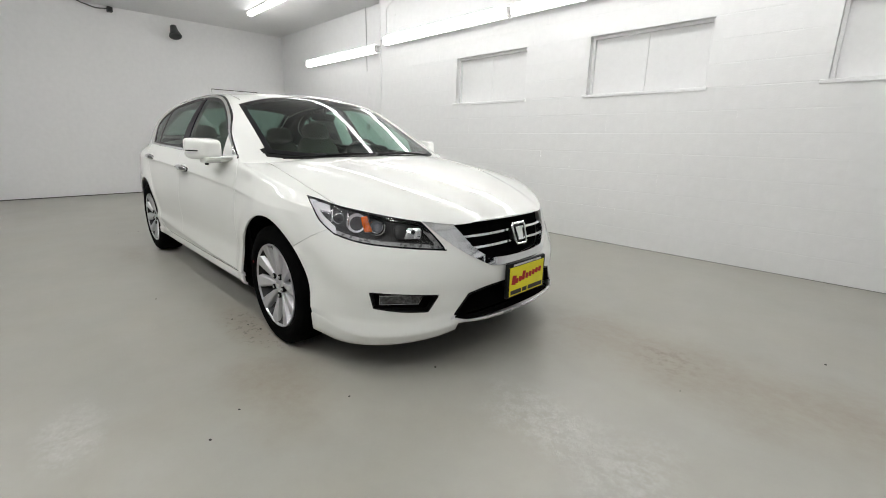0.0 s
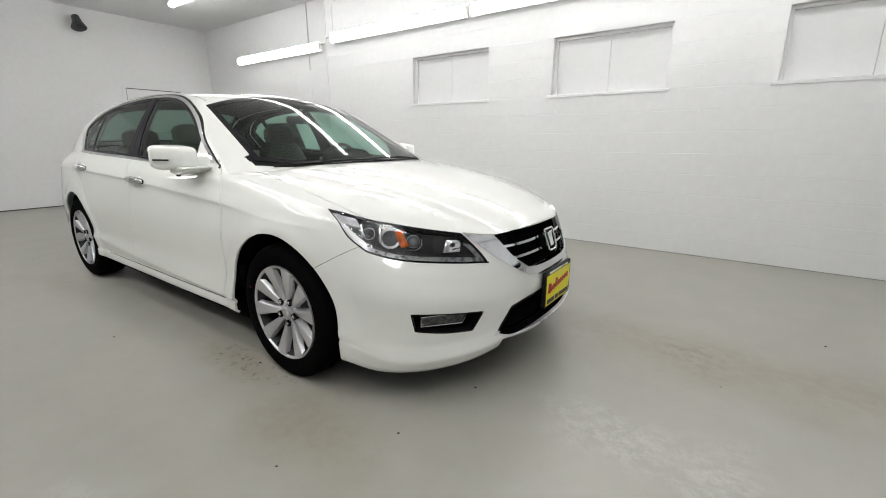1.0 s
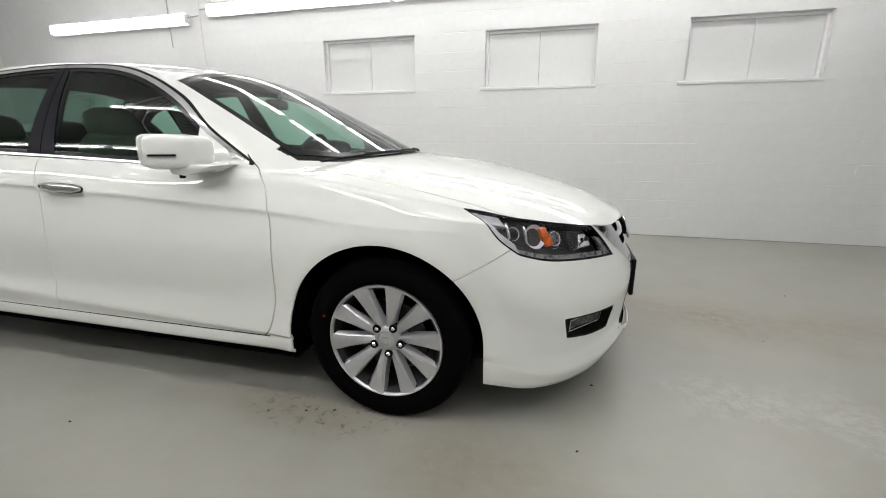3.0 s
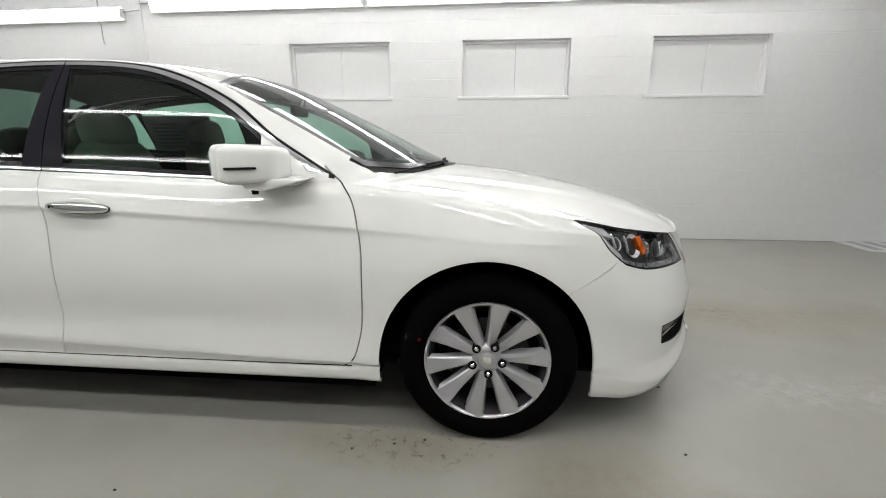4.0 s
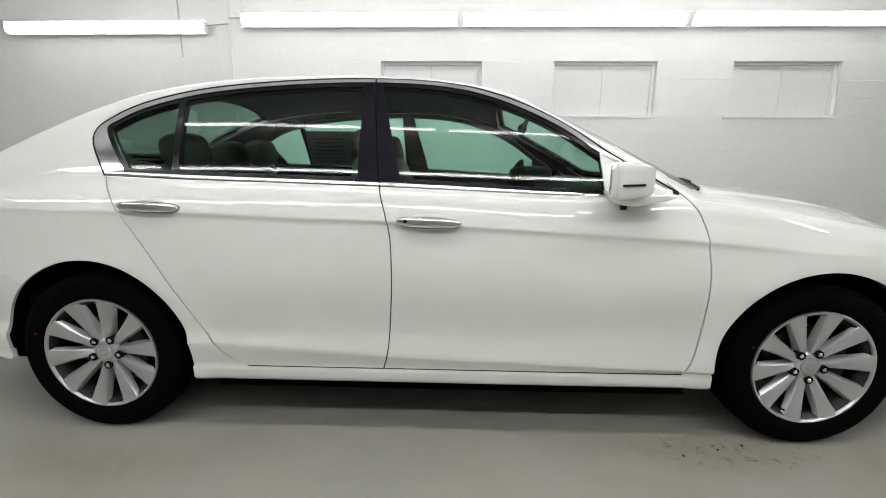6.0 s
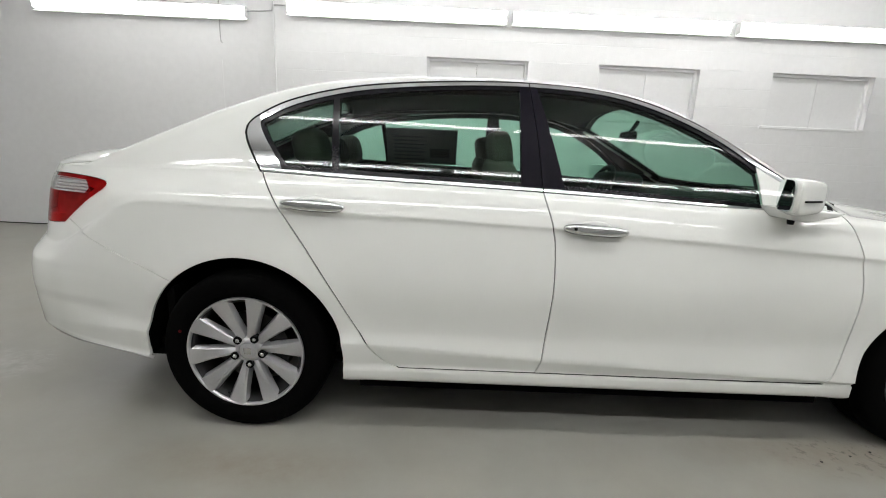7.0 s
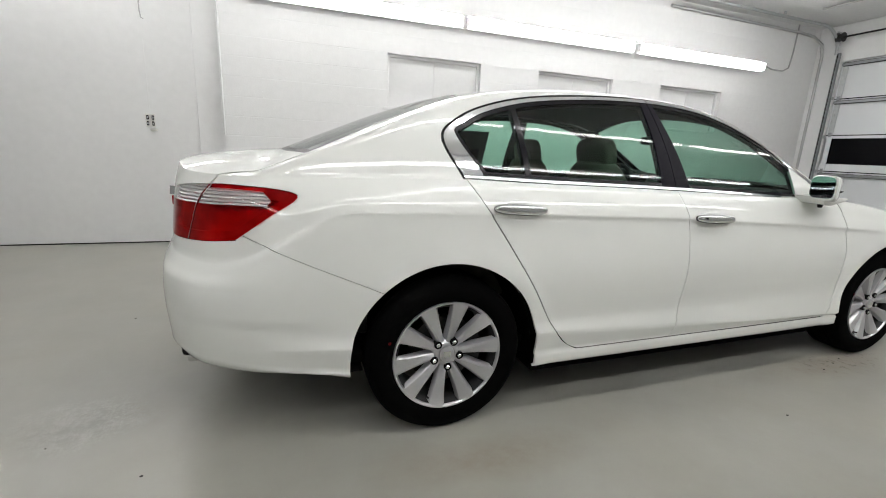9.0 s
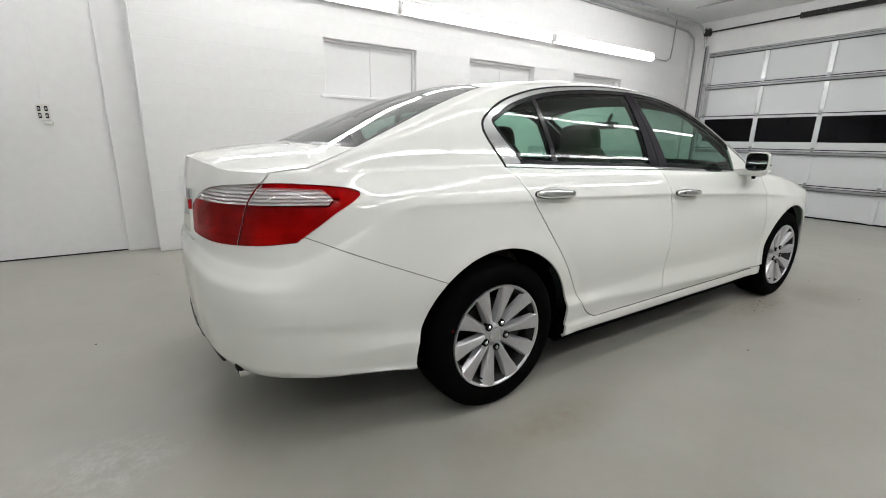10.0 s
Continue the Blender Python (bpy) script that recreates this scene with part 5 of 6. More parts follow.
def pod(bm, centre, size, power=0.6, n=20, m=14, shape=None):
    """A rounded pod (superquadric)."""
    pw = lambda v: math.copysign(abs(v) ** power, v)
    rows = []
    for j in range(m + 1):
        a = -math.pi / 2 + math.pi * j / m
        row = []
        for i in range(n):
            b = 2 * math.pi * i / n
            p = [pw(math.cos(a)) * pw(math.cos(b)), pw(math.cos(a)) * pw(math.sin(b)), pw(math.sin(a))]
            if shape:
                p = shape(p)
            row.append(bm.verts.new([centre[k] + size[k] * p[k] for k in range(3)]))
        rows.append(row)
    for a, b in zip(rows, rows[1:]):
        for i in range(n):
            bm.faces.new((a[i], a[(i + 1) % n], b[(i + 1) % n], b[i]))
    bmesh.ops.remove_doubles(bm, verts=bm.verts, dist=1e-6)
    return bm


# ---- wheels ----
def make_wheel(at, turned):
    w = new("wheel")
    w.parent = car
    w.location = at
    if turned:
        w.rotation_euler = (0, 0, math.pi)
    return w


HUB_Y, R_RIM = 0.785, 0.229
TYRE = [(-0.094, 0.226), (-0.103, 0.234), (-0.110, 0.250), (-0.1125, 0.268), (-0.110, 0.288), (-0.1035, 0.306), (-0.096, 0.316), (-0.082, 0.3245), (-0.045, 0.3275), (-0.043, 0.321), (-0.035, 0.321), (-0.033, 0.328),
        (0.033, 0.328), (0.035, 0.321), (0.043, 0.321), (0.045, 0.3275), (0.082, 0.3245), (0.1035, 0.306), (0.1125, 0.268), (0.094, 0.226)]


def spoke_mesh(angle):
    bm = bmesh.new()
    rows = []
    for r, hw, y, dep in ((0.036, 0.010, -0.074, 0.030), (0.066, 0.0145, -0.081, 0.034), (0.105, 0.0180, -0.088, 0.032), (0.150, 0.0235, -0.095, 0.028), (0.190, 0.0300, -0.1005, 0.022), (0.2235, 0.0360, -0.1050, 0.012)):
        prof = [(-hw - 0.006, y + dep), (-hw, y + 0.008), (-hw + 0.004, y + 0.0035), (hw - 0.010, y - 0.0015), (hw, y + 0.002), (hw + 0.008, y + dep)]
        rows.append([bm.verts.new((r * math.cos(angle) - t * math.sin(angle), yy, r * math.sin(angle) + t * math.cos(angle))) for t, yy in prof])
    for a, b in zip(rows, rows[1:]):
        for k in range(5):
            bm.faces.new((a[k], a[k + 1], b[k + 1], b[k]))
    bm.faces.new(rows[0])
    bm.faces.new(rows[-1])
    return bm


def build_wheel():
    w = make_wheel((1.388, -HUB_Y, 0.329), False)
    part("tyre", lathe(bmesh.new(), TYRE, 72, "y"), RUBBER, w, "black rubber tyre", 40)
    part("rim", lathe(bmesh.new(), [(-0.085, 0.212), (-0.100, 0.2175), (-0.1055, 0.222), (-0.1060, 0.227), (-0.098, R_RIM), (-0.092, R_RIM)], 72, "y"), ALLOY, w, "silver ten-spoke alloy rim", 40)
    part("barrel", lathe(bmesh.new(), [(-0.100, 0.2135), (-0.080, 0.203), (-0.045, 0.196), (0.085, 0.205), (0.098, 0.226)], 60, "y"), ALLOY_DARK, w, smooth=40)
    for k in range(10):
        part("spoke", spoke_mesh(radians(78 - 36 * k)), ALLOY, w, smooth=25)
    part("hub", lathe(bmesh.new(), [(-0.03, 0.056), (-0.066, 0.058), (-0.076, 0.052), (-0.081, 0.044), (-0.083, 0.036), (-0.079, 0.034), (-0.079, 0.001)], 40, "y"), ALLOY, w, smooth=30)
    part("centre_cap", lathe(bmesh.new(), [(-0.078, 0.033), (-0.085, 0.032), (-0.087, 0.028), (-0.0865, 0.001)], 32, "y"), ALLOY, w, "plain round centre cap", 30)
    part("cap_mark", rounded(prism(bmesh.new(), [(-0.014, -0.013), (0.014, -0.013), (0.016, 0.014), (-0.016, 0.014)], "y", -0.089, -0.0862), 0.001), CHROME, w)
    for k in range(5):
        a = radians(60 - 72 * k)
        c = (0.0572 * math.cos(a), 0, 0.0572 * math.sin(a))
        part("lug_recess", lathe(bmesh.new(), [(-0.060, 0.0165), (-0.0865, 0.0160), (-0.0870, 0.0135), (-0.080, 0.0128)], 20, "y", c), GAP_DARK, w, smooth=30)
        part("lug_nut", lathe(bmesh.new(), [(-0.075, 0.0092), (-0.088, 0.0092), (-0.0915, 0.006), (-0.092, 0.001)], 6, "y", c), CHROME, w, "bright lug nut")
    part("valve", tube(bmesh.new(), [(-0.075, -0.075, -0.185), (-0.078, -0.098, -0.178)], 0.004, 8), BLACK_TRIM, w)
    part("paint_dot", lathe(bmesh.new(), [(-0.1095, 0.006), (-0.1135, 0.006), (-0.1138, 0.0005)], 12, "y", (-0.243, 0.0, 0.085)), DOT_RED, w, "red paint dot")
    part("brake_disc", lathe(bmesh.new(), [(-0.030, 0.055), (-0.030, 0.145), (-0.006, 0.145), (-0.006, 0.055)], 48, "y"), STEEL, w, smooth=30)
    bm = bmesh.new()
    for k in range(9):
        a = radians(-35 + 70 * k / 8)
        box(bm, 0.085, 0.158, -0.058, 0.02, -0.012, 0.012)
        bmesh.ops.transform(bm, matrix=Matrix.Rotation(-a, 4, "Y"), verts=bm.verts[-8:])
    part("brake_caliper", bm, ALLOY_DARK, w)
    return w


wheel = build_wheel()
for x, sd in ((-1.388, -1), (1.388, 1), (-1.388, 1)):
    o = copy_thing(wheel, pose(x, sd * HUB_Y, 0.329, 0, 0, 180 if sd > 0 else 0))
    o.parent = car

# ---- under the skin ----
bm = bmesh.new()
box(bm, -2.02, 2.08, -0.54, 0.54, 0.165, 0.30)
box(bm, -0.955, 0.955, -0.82, 0.82, 0.17, 0.29)
box(bm, 1.80, 1.96, -0.60, 0.60, 0.19, 0.29)
box(bm, -2.20, -1.80, -0.62, 0.62, 0.36, 0.42)
part("underbody", bm, WELL, car, "dark underbody")
for cx, ra in ARCHES:
    for sd in (-1, 1):
        bm = bmesh.new()
        ang = [radians(-32 + 244 * k / 30) for k in range(31)]
        rows = [[bm.verts.new((cx + (ra + 0.008) * math.cos(a), yy, max(0.330 + (ra + 0.008) * math.sin(a), 0.29))) for a in ang] for yy in (-0.845, -0.50)]
        for a, b, c, d in zip(rows[0], rows[0][1:], rows[1][1:], rows[1]):
            bm.faces.new((a, b, c, d))
        bm.faces.new(rows[1])
        part("wheel_liner", flipped(bm, sd), WELL, car, "black wheel arch liner")
for x in (1.388, -1.388):
    part("axle", tube(bmesh.new(), [(x, -0.76, 0.329), (x, 0.76, 0.329)], 0.05, 12), WELL, car, smooth=50)
for sd in (-1, 1):
    bm = boxed(-1.735, -1.70, -0.80, -0.66, 0.42, 0.56, 0.01)
    part("mud_guard", flipped(bm, sd), BLACK_TRIM, car)

# inner lining seen through the windows
cabin_zone = (x < 0.95) & (x > -1.98) & (z > 0.30)
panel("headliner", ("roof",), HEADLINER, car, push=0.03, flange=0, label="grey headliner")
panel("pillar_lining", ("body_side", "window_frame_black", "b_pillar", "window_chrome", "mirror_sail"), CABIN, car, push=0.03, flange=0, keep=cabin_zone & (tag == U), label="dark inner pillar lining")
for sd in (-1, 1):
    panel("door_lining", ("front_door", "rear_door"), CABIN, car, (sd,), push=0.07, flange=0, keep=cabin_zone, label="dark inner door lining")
for sd in (-1, 1):
    rail_pts = []
    for px, pz in ((-1.30, 1.228), (-1.19, 1.290), (-0.968, 1.340), (-0.64, 1.370), (-0.31, 1.380), (-0.025, 1.365), (0.19, 1.315), (0.405, 1.220), (0.585, 1.100)):
        p, n = skin_at(px, pz)
        rail_pts.append(tuple(p - n * 0.055))
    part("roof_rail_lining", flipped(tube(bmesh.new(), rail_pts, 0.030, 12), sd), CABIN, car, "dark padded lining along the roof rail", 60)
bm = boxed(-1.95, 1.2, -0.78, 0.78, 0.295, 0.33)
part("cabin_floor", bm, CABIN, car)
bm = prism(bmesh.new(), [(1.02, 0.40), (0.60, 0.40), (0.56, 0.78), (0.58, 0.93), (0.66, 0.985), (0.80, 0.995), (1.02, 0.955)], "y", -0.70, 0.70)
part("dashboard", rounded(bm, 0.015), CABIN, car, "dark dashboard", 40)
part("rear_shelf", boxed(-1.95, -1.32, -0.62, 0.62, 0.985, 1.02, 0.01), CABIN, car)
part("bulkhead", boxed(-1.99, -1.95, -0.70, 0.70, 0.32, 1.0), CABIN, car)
bm = pod(bmesh.new(), (0.49, 0.37, 1.005), (0.13, 0.17, 0.055), 0.7)
part("instrument_hood", bm, CABIN, car, smooth=60)
sw = part("steering_wheel", lathe(bmesh.new(), [(0.014 * math.cos(a), 0.178 + 0.014 * math.sin(a)) for a in [2 * math.pi * k / 10 for k in range(10)]], 40, "x", closed=True), CABIN, car, "dark steering wheel", 60)
sw.location, sw.rotation_euler = (0.36, 0.37, 0.925), (0, radians(24), 0)
part("spokes", box(boxed(-0.02, 0.012, -0.165, 0.165, -0.022, 0.022, 0.008), -0.03, 0.02, -0.06, 0.06, -0.075, 0.06, 0.01), CABIN, sw)
rm = part("inner_mirror", pod(bmesh.new(), (0.378, 0.03, 1.262), (0.016, 0.10, 0.028), 0.5), CABIN, car, "dark rear-view mirror", 60)
part("mirror_stalk", tube(bmesh.new(), [(0.388, 0.03, 1.28), (0.425, 0.03, 1.345)], 0.012, 8), CABIN, rm)


def front_seat(yc):
    st_ = part("front_seat", pod(bmesh.new(), (-0.02, yc, 0.56), (0.27, 0.255, 0.11), 0.55), SEAT, car, "olive-grey cloth front seat", 60)
    bm = pod(bmesh.new(), (0, 0, 0.30), (0.085, 0.245, 0.33), 0.55, shape=lambda p: [p[0], p[1] * (1 - 0.22 * max(p[2], 0)), p[2]])
    bmesh.ops.transform(bm, matrix=Matrix.Translation((-0.22, yc, 0.52)) @ Matrix.Rotation(radians(-17), 4, "Y"), verts=bm.verts)
    part("seat_back", bm, SEAT, st_, smooth=60)
    bm = pod(bmesh.new(), (0, 0, 0), (0.055, 0.135, 0.088), 0.6)
    bmesh.ops.transform(bm, matrix=Matrix.Translation((-0.385, yc, 1.150)) @ Matrix.Rotation(radians(-12), 4, "Y"), verts=bm.verts)
    part("head_restraint", bm, SEAT, st_, smooth=60)
    for d in (-0.05, 0.05):
        part("post", tube(bmesh.new(), [(-0.37, yc + d, 1.02), (-0.385, yc + d, 1.10)], 0.006, 8), CHROME, st_)


front_seat(-0.37)
front_seat(0.37)
rs = part("rear_seat", pod(bmesh.new(), (-0.92, 0, 0.56), (0.27, 0.64, 0.12), 0.4), SEAT, car, "olive-grey cloth rear bench", 60)
bm = pod(bmesh.new(), (0, 0, 0.28), (0.10, 0.64, 0.32), 0.4)
bmesh.ops.transform(bm, matrix=Matrix.Translation((-1.14, 0, 0.52)) @ Matrix.Rotation(radians(-22), 4, "Y"), verts=bm.verts)
part("seat_back", bm, SEAT, rs, smooth=60)
for yc, zt, hw in ((-0.40, 1.125, 0.135), (0.0, 1.10, 0.12), (0.40, 1.125, 0.135)):
    bm = pod(bmesh.new(), (0, 0, 0), (0.07, hw, 0.085), 0.65)
    bmesh.ops.transform(bm, matrix=Matrix.Translation((-1.25, yc, zt)) @ Matrix.Rotation(radians(-14), 4, "Y"), verts=bm.verts)
    part("head_restraint", bm, SEAT, rs, smooth=60)

# price sheet inside the far rear window
lo, hi = Vector((0, 0.772, 1.045)), Vector((0, 0.668, 1.285))
tilt = math.atan2(hi.y - lo.y, hi.z - lo.z)
sheet = part("window_sticker", boxed(-0.25, 0.25, -0.0008, 0.0008, 0.0, (hi - lo).length), STICKER, car, "printed price sheet stuck inside the window")
sheet.location, sheet.rotation_euler = (-0.80, lo.y, lo.z), (-tilt, 0, 0)
for k in range(7):
    part("print_line", boxed(-0.2, -0.02 if k % 2 else 0.02, -0.002, -0.0008, 0.03 + 0.028 * k, 0.04 + 0.028 * k), INK, sheet)
part("print_block", boxed(0.06, 0.2, -0.002, -0.0008, 0.05, 0.12), INK, sheet)

# ---- things on the skin ----
for sd in (-1, 1):
    for nm, x0, x1, z0, z1 in (("rear_door", -1.238, -0.988, 0.926, 0.917), ("front_door", -0.205, 0.050, 0.884, 0.868)):
        p0, n0 = skin_at(x0 + 0.03, z0)
        p1, n1 = skin_at(x1 - 0.03, z1)
        ym = (p0.y + p1.y) / 2
        h = part("handle", flipped(pod(bmesh.new(), ((x0 + x1) / 2, ym - 0.020, (z0 + z1) / 2), ((x1 - x0) / 2 - 0.008, 0.015, 0.0185), 0.72, 32, 16, lambda p: [p[0], p[1] + 0.5 * p[0] ** 2, p[2] - 0.22 * p[0]]), sd), CHROME, DOORS[nm, sd], "chrome door handle", 60)
        part("handle_gap", flipped(pod(bmesh.new(), ((x0 + x1) / 2, ym - 0.010, (z0 + z1) / 2 - 0.002), ((x1 - x0) / 2 - 0.009, 0.013, 0.0205), 0.72, 32, 16, lambda p: [p[0], p[1] + 0.6 * p[0] ** 2, p[2] - 0.22 * p[0]]), sd), GAP_DARK, DOORS[nm, sd], smooth=60)
        part("handle_cup", flipped(pod(bmesh.new(), ((x0 + x1) / 2 - 0.005, ym + 0.008, (z0 + z1) / 2 - 0.004), (0.075, 0.0105, 0.036), 0.9), sd), PAINT, DOORS[nm, sd], smooth=60)
        if nm == "front_door":
            part("lock", flipped(lathe(bmesh.new(), [(-0.004, 0.006), (-0.006, 0.001)], 14, "y", (x0 + 0.045, ym - 0.030, z0 - 0.002)), sd), BLACK_TRIM, DOORS[nm, sd])

    # door mirror
    def mirror_shape(p):
        q = 0.5 * (p[0] + 1)
        return [p[0], p[1] * (1 - 0.45 * q) + 0.50 * q, p[2] * (1 - 0.18 * q) + (0.06 * (1 - q) if p[2] > 0 else -0.05 * (1 - q))]

    dm = part("door_mirror", flipped(swept(pod(bmesh.new(), (0.625, -0.948, 1.031), (0.072, 0.088, 0.065), 0.42, 32, 20, mirror_shape)), sd), PAINT, car, "white door mirror housing", 60)
    foot = bmesh.new()
    rounded(prism(foot, [(0.562, 0.990), (0.775, 0.982), (0.74, 0.966), (0.64, 0.944), (0.585, 0.950)], "y", -0.955, -0.80), 0.006, 2)
    part("mirror_foot", flipped(foot, sd), PAINT, dm, smooth=50)
    part("mirror_arm", flipped(boxed(0.615, 0.73, -0.885, -0.795, 0.955, 0.990, 0.012, 3), sd), PAINT, dm, smooth=50)
    part("mirror_bezel", flipped(swept(pod(bmesh.new(), (0.559, -0.948, 1.036), (0.010, 0.076, 0.060), 0.35)), sd), PAINT, dm, smooth=60)
    part("mirror_glass", flipped(swept(prism(bmesh.new(), [(-0.948 + 0.070 * math.copysign(abs(math.cos(a)) ** 0.45, math.cos(a)), 1.036 + 0.054 * math.copysign(abs(math.sin(a)) ** 0.45, math.sin(a))) for a in [2 * math.pi * (k + 0.5) / 32 for k in range(32)]], "x", 0.544, 0.5505)), sd), MIRROR, dm, "mirror glass")
    part("signal_strip", flipped(boxed(0.572, 0.666, -1.005, -0.995, 1.017, 1.024, 0.002, turn=Matrix.Rotation(radians(24), 4, "Z")), sd), BLACK_TRIM, dm, "thin dark strip").location.x = -0.015
    part("side_camera", flipped(lathe(bmesh.new(), [(0.932, 0.002), (0.932, 0.010), (0.955, 0.014), (0.955, 0.002)], 14, "z", (0.604, -0.923, 0)), sd), BLACK_TRIM, dm)

# lamp internals
for sd, hl in ((-1, [o for o in car.children if o.name.startswith("headlamp")][0]), (1, [o for o in car.children if o.name.startswith("headlamp")][1])):
    def lamp_piece(name, yy, zz, depth, bm_fn, material, label=""):
        p, n = skin_at(yy, zz, -1, 1)
        c = p - n * depth
        turn = n.to_track_quat("X", "Z").to_matrix().to_4x4()
        b = bm_fn()
        bmesh.ops.transform(b, matrix=Matrix.Translation(c) @ turn, verts=b.verts)
        return part(name, flipped(b, sd), material, hl, label, 50)

    bowl = lambda r, d: lathe(bmesh.new(), [(0.0, r), (0.004, r), (0.004, r * 0.93), (-d * 0.5, r * 0.75), (-d, r * 0.3), (-d, 0.001)], 32, "x")
    wedge = lambda a, b: rounded(prism(bmesh.new(), [(-a, -b), (a * 0.75, -b), (a, b * 0.6), (a * 0.7, b), (-a * 0.55, b)], "x", -0.016, 0.002), 0.006)
    facet = lambda r, n: lathe(bmesh.new(), [(0.004, r), (-0.006, r * 0.78), (-0.013, r * 0.52), (-0.016, r * 0.3), (-0.016, 0.001)], n, "x")
    lamp_piece("projector_ring", 0.645, 0.716, 0.022, lambda: bowl(0.028, 0.03), CHROME, "chrome projector ring")
    lamp_piece("projector_lens", 0.645, 0.716, 0.034, lambda: pod(bmesh.new(), (0, 0, 0), (0.016, 0.022, 0.022), 1.0), LENS_BALL)
    lamp_piece("high_beam_reflector", 0.522, 0.688, 0.026, lambda: wedge(0.046, 0.030), CHROME, "bright trapezoid reflector")
    lamp_piece("high_beam_bulb", 0.524, 0.692, 0.012, lambda: pod(bmesh.new(), (0, 0, 0), (0.008, 0.010, 0.010), 1.0), LAMP_HOUSING)
    lamp_piece("signal_bowl", 0.706, 0.733, 0.015, lambda: facet(0.046, 14), LAMP_GREY, "bright faceted reflector")
    lamp_piece("turn_signal", 0.685, 0.726, 0.012, lambda: rounded(prism(bmesh.new(), [(0.032, -0.034), (-0.004, -0.038), (-0.016, -0.006), (-0.026, 0.032), (0.004, 0.038), (0.014, 0.004)][::-1], "x", -0.010, 0.008), 0.004), AMBER, "amber turn signal")
    lamp_piece("projector_shroud", 0.645, 0.716, 0.024, lambda: lathe(bmesh.new(), [(-0.02, 0.040), (0.000, 0.038), (0.002, 0.035), (-0.014, 0.030)], 28, "x"), CHROME)
    lamp_piece("chrome_fin", 0.733, 0.742, 0.018, lambda: pod(bmesh.new(), (0, 0, 0), (0.012, 0.007, 0.036), 0.7), CHROME)
    lamp_piece("side_reflector", 0.760, 0.754, 0.022, lambda: facet(0.026, 12), LAMP_GREY)
    lamp_piece("side_fin", 0.782, 0.764, 0.016, lambda: pod(bmesh.new(), (0, 0, 0), (0.010, 0.006, 0.032), 0.7), CHROME)
    lamp_piece("inner_shroud", 0.57, 0.70, 0.034, lambda: pod(bmesh.new(), (0, 0, 0), (0.012, 0.032, 0.038), 0.8), LAMP_HOUSING)
    panel("side_bezel", "headlamp_lens", LAMP_SMOKE, hl, (sd,), push=0.022, flange=0, keep=s > s_bez, label="smoked bezel round the turn signal")
    panel("light_guide", "headlamp_lens", LAMP_GREY, hl, (sd,), push=0.008, flange=0.015, keep=LED_OUT, label="pale light guide strip")
    panel("lower_band", "headlamp_lens", LAMP_TEXTURE, hl, (sd,), push=0.008, flange=0.012, keep=LED_LOW, label="grey textured band")
for sd, fg in ((-1, [o for o in car.children if o.name.startswith("fog_lamp")][0]), (1, [o for o in car.children if o.name.startswith("fog_lamp")][1])):
    p, n = skin_at(0.632, 0.387, -1, 1)
    turn = n.to_track_quat("X", "Z").to_matrix().to_4x4()
    for nm, bmf, m, dep in (("fog_reflector", lambda: rounded(prism(bmesh.new(), [(-0.096, -0.019), (0.080, -0.019), (0.104, 0.020), (-0.096, 0.020)], "x", -0.01, 0.004), 0.004), FOG_CLEAR, 0.028),
                            ("fog_bezel", lambda: tube(bmesh.new(), [(0, -0.098, -0.021), (0, 0.082, -0.021), (0, 0.106, 0.022), (0, -0.098, 0.022), (0, -0.098, -0.021)], 0.003, 6, False), CHROME, 0.022)):
        b = bmf()
        bmesh.ops.transform(b, matrix=Matrix.Translation(p - n * dep) @ turn, verts=b.verts)
        part(nm, flipped(b, sd), m, fg)

# badge: a plain bright ring with a plain centre
badge = new("badge")
badge.parent, badge.location = car, (2.324, 0.015, 0.648)
ring_out = [(-0.044, 0.052), (0.044, 0.052), (0.052, 0.040), (0.043, -0.044), (0.034, -0.053), (-0.034, -0.053), (-0.043, -0.044), (-0.052, 0.040)]
bm = bmesh.new()
for (a, b) in zip(ring_out, ring_out[1:] + ring_out[:1]):
    tube(bm, [(0, a[0], a[1]), (0, b[0], b[1])], 0.006, 8)
part("badge_ring", bm, CHROME, badge, "plain chrome badge ring", 50)
part("badge_centre", rounded(prism(bmesh.new(), [(-0.027, 0.034), (0.027, 0.034), (0.020, -0.036), (-0.020, -0.036)], "x", -0.006, 0.004), 0.003), CHROME, badge)
part("badge_mount", lathe(bmesh.new(), [(-0.05, 0.03), (-0.006, 0.045), (-0.006, 0.001)], 20, "x"), BLACK_TRIM, badge)
badge.rotation_euler = (0, radians(-18), 0)

# dealer plate: yellow, with bars for its writing
plate = new("front_plate")
plate.parent, plate.location = car, (2.364, 0.035, 0.425)
tagged(plate, "yellow dealer plate in a black frame")
part("plate_frame", boxed(-0.012, 0.008, -0.166, 0.166, -0.095, 0.088, 0.006), BLACK_TRIM, plate)
part("plate_sheet", boxed(0.006, 0.010, -0.150, 0.150, -0.086, 0.066, 0.002), YELLOW, plate, "yellow plate with red and black bars")
for k in range(9):
    a = -0.132 + 0.029 * k
    part("red_bar", boxed(0.0095, 0.0112, a, a + (0.024 if k else 0.034), -0.026 + 0.0035 * k, (0.022 if k in (0, 3) else 0.002) + 0.0035 * k, 0.0005, turn=Matrix.Rotation(radians(-10), 4, "X")), RED_INK, plate)
for a, b in ((-0.14, -0.05), (-0.04, 0.0), (0.01, 0.14)):
    part("black_bar", boxed(0.0095, 0.0112, a, b, -0.078, -0.056), BLACK_INK, plate)
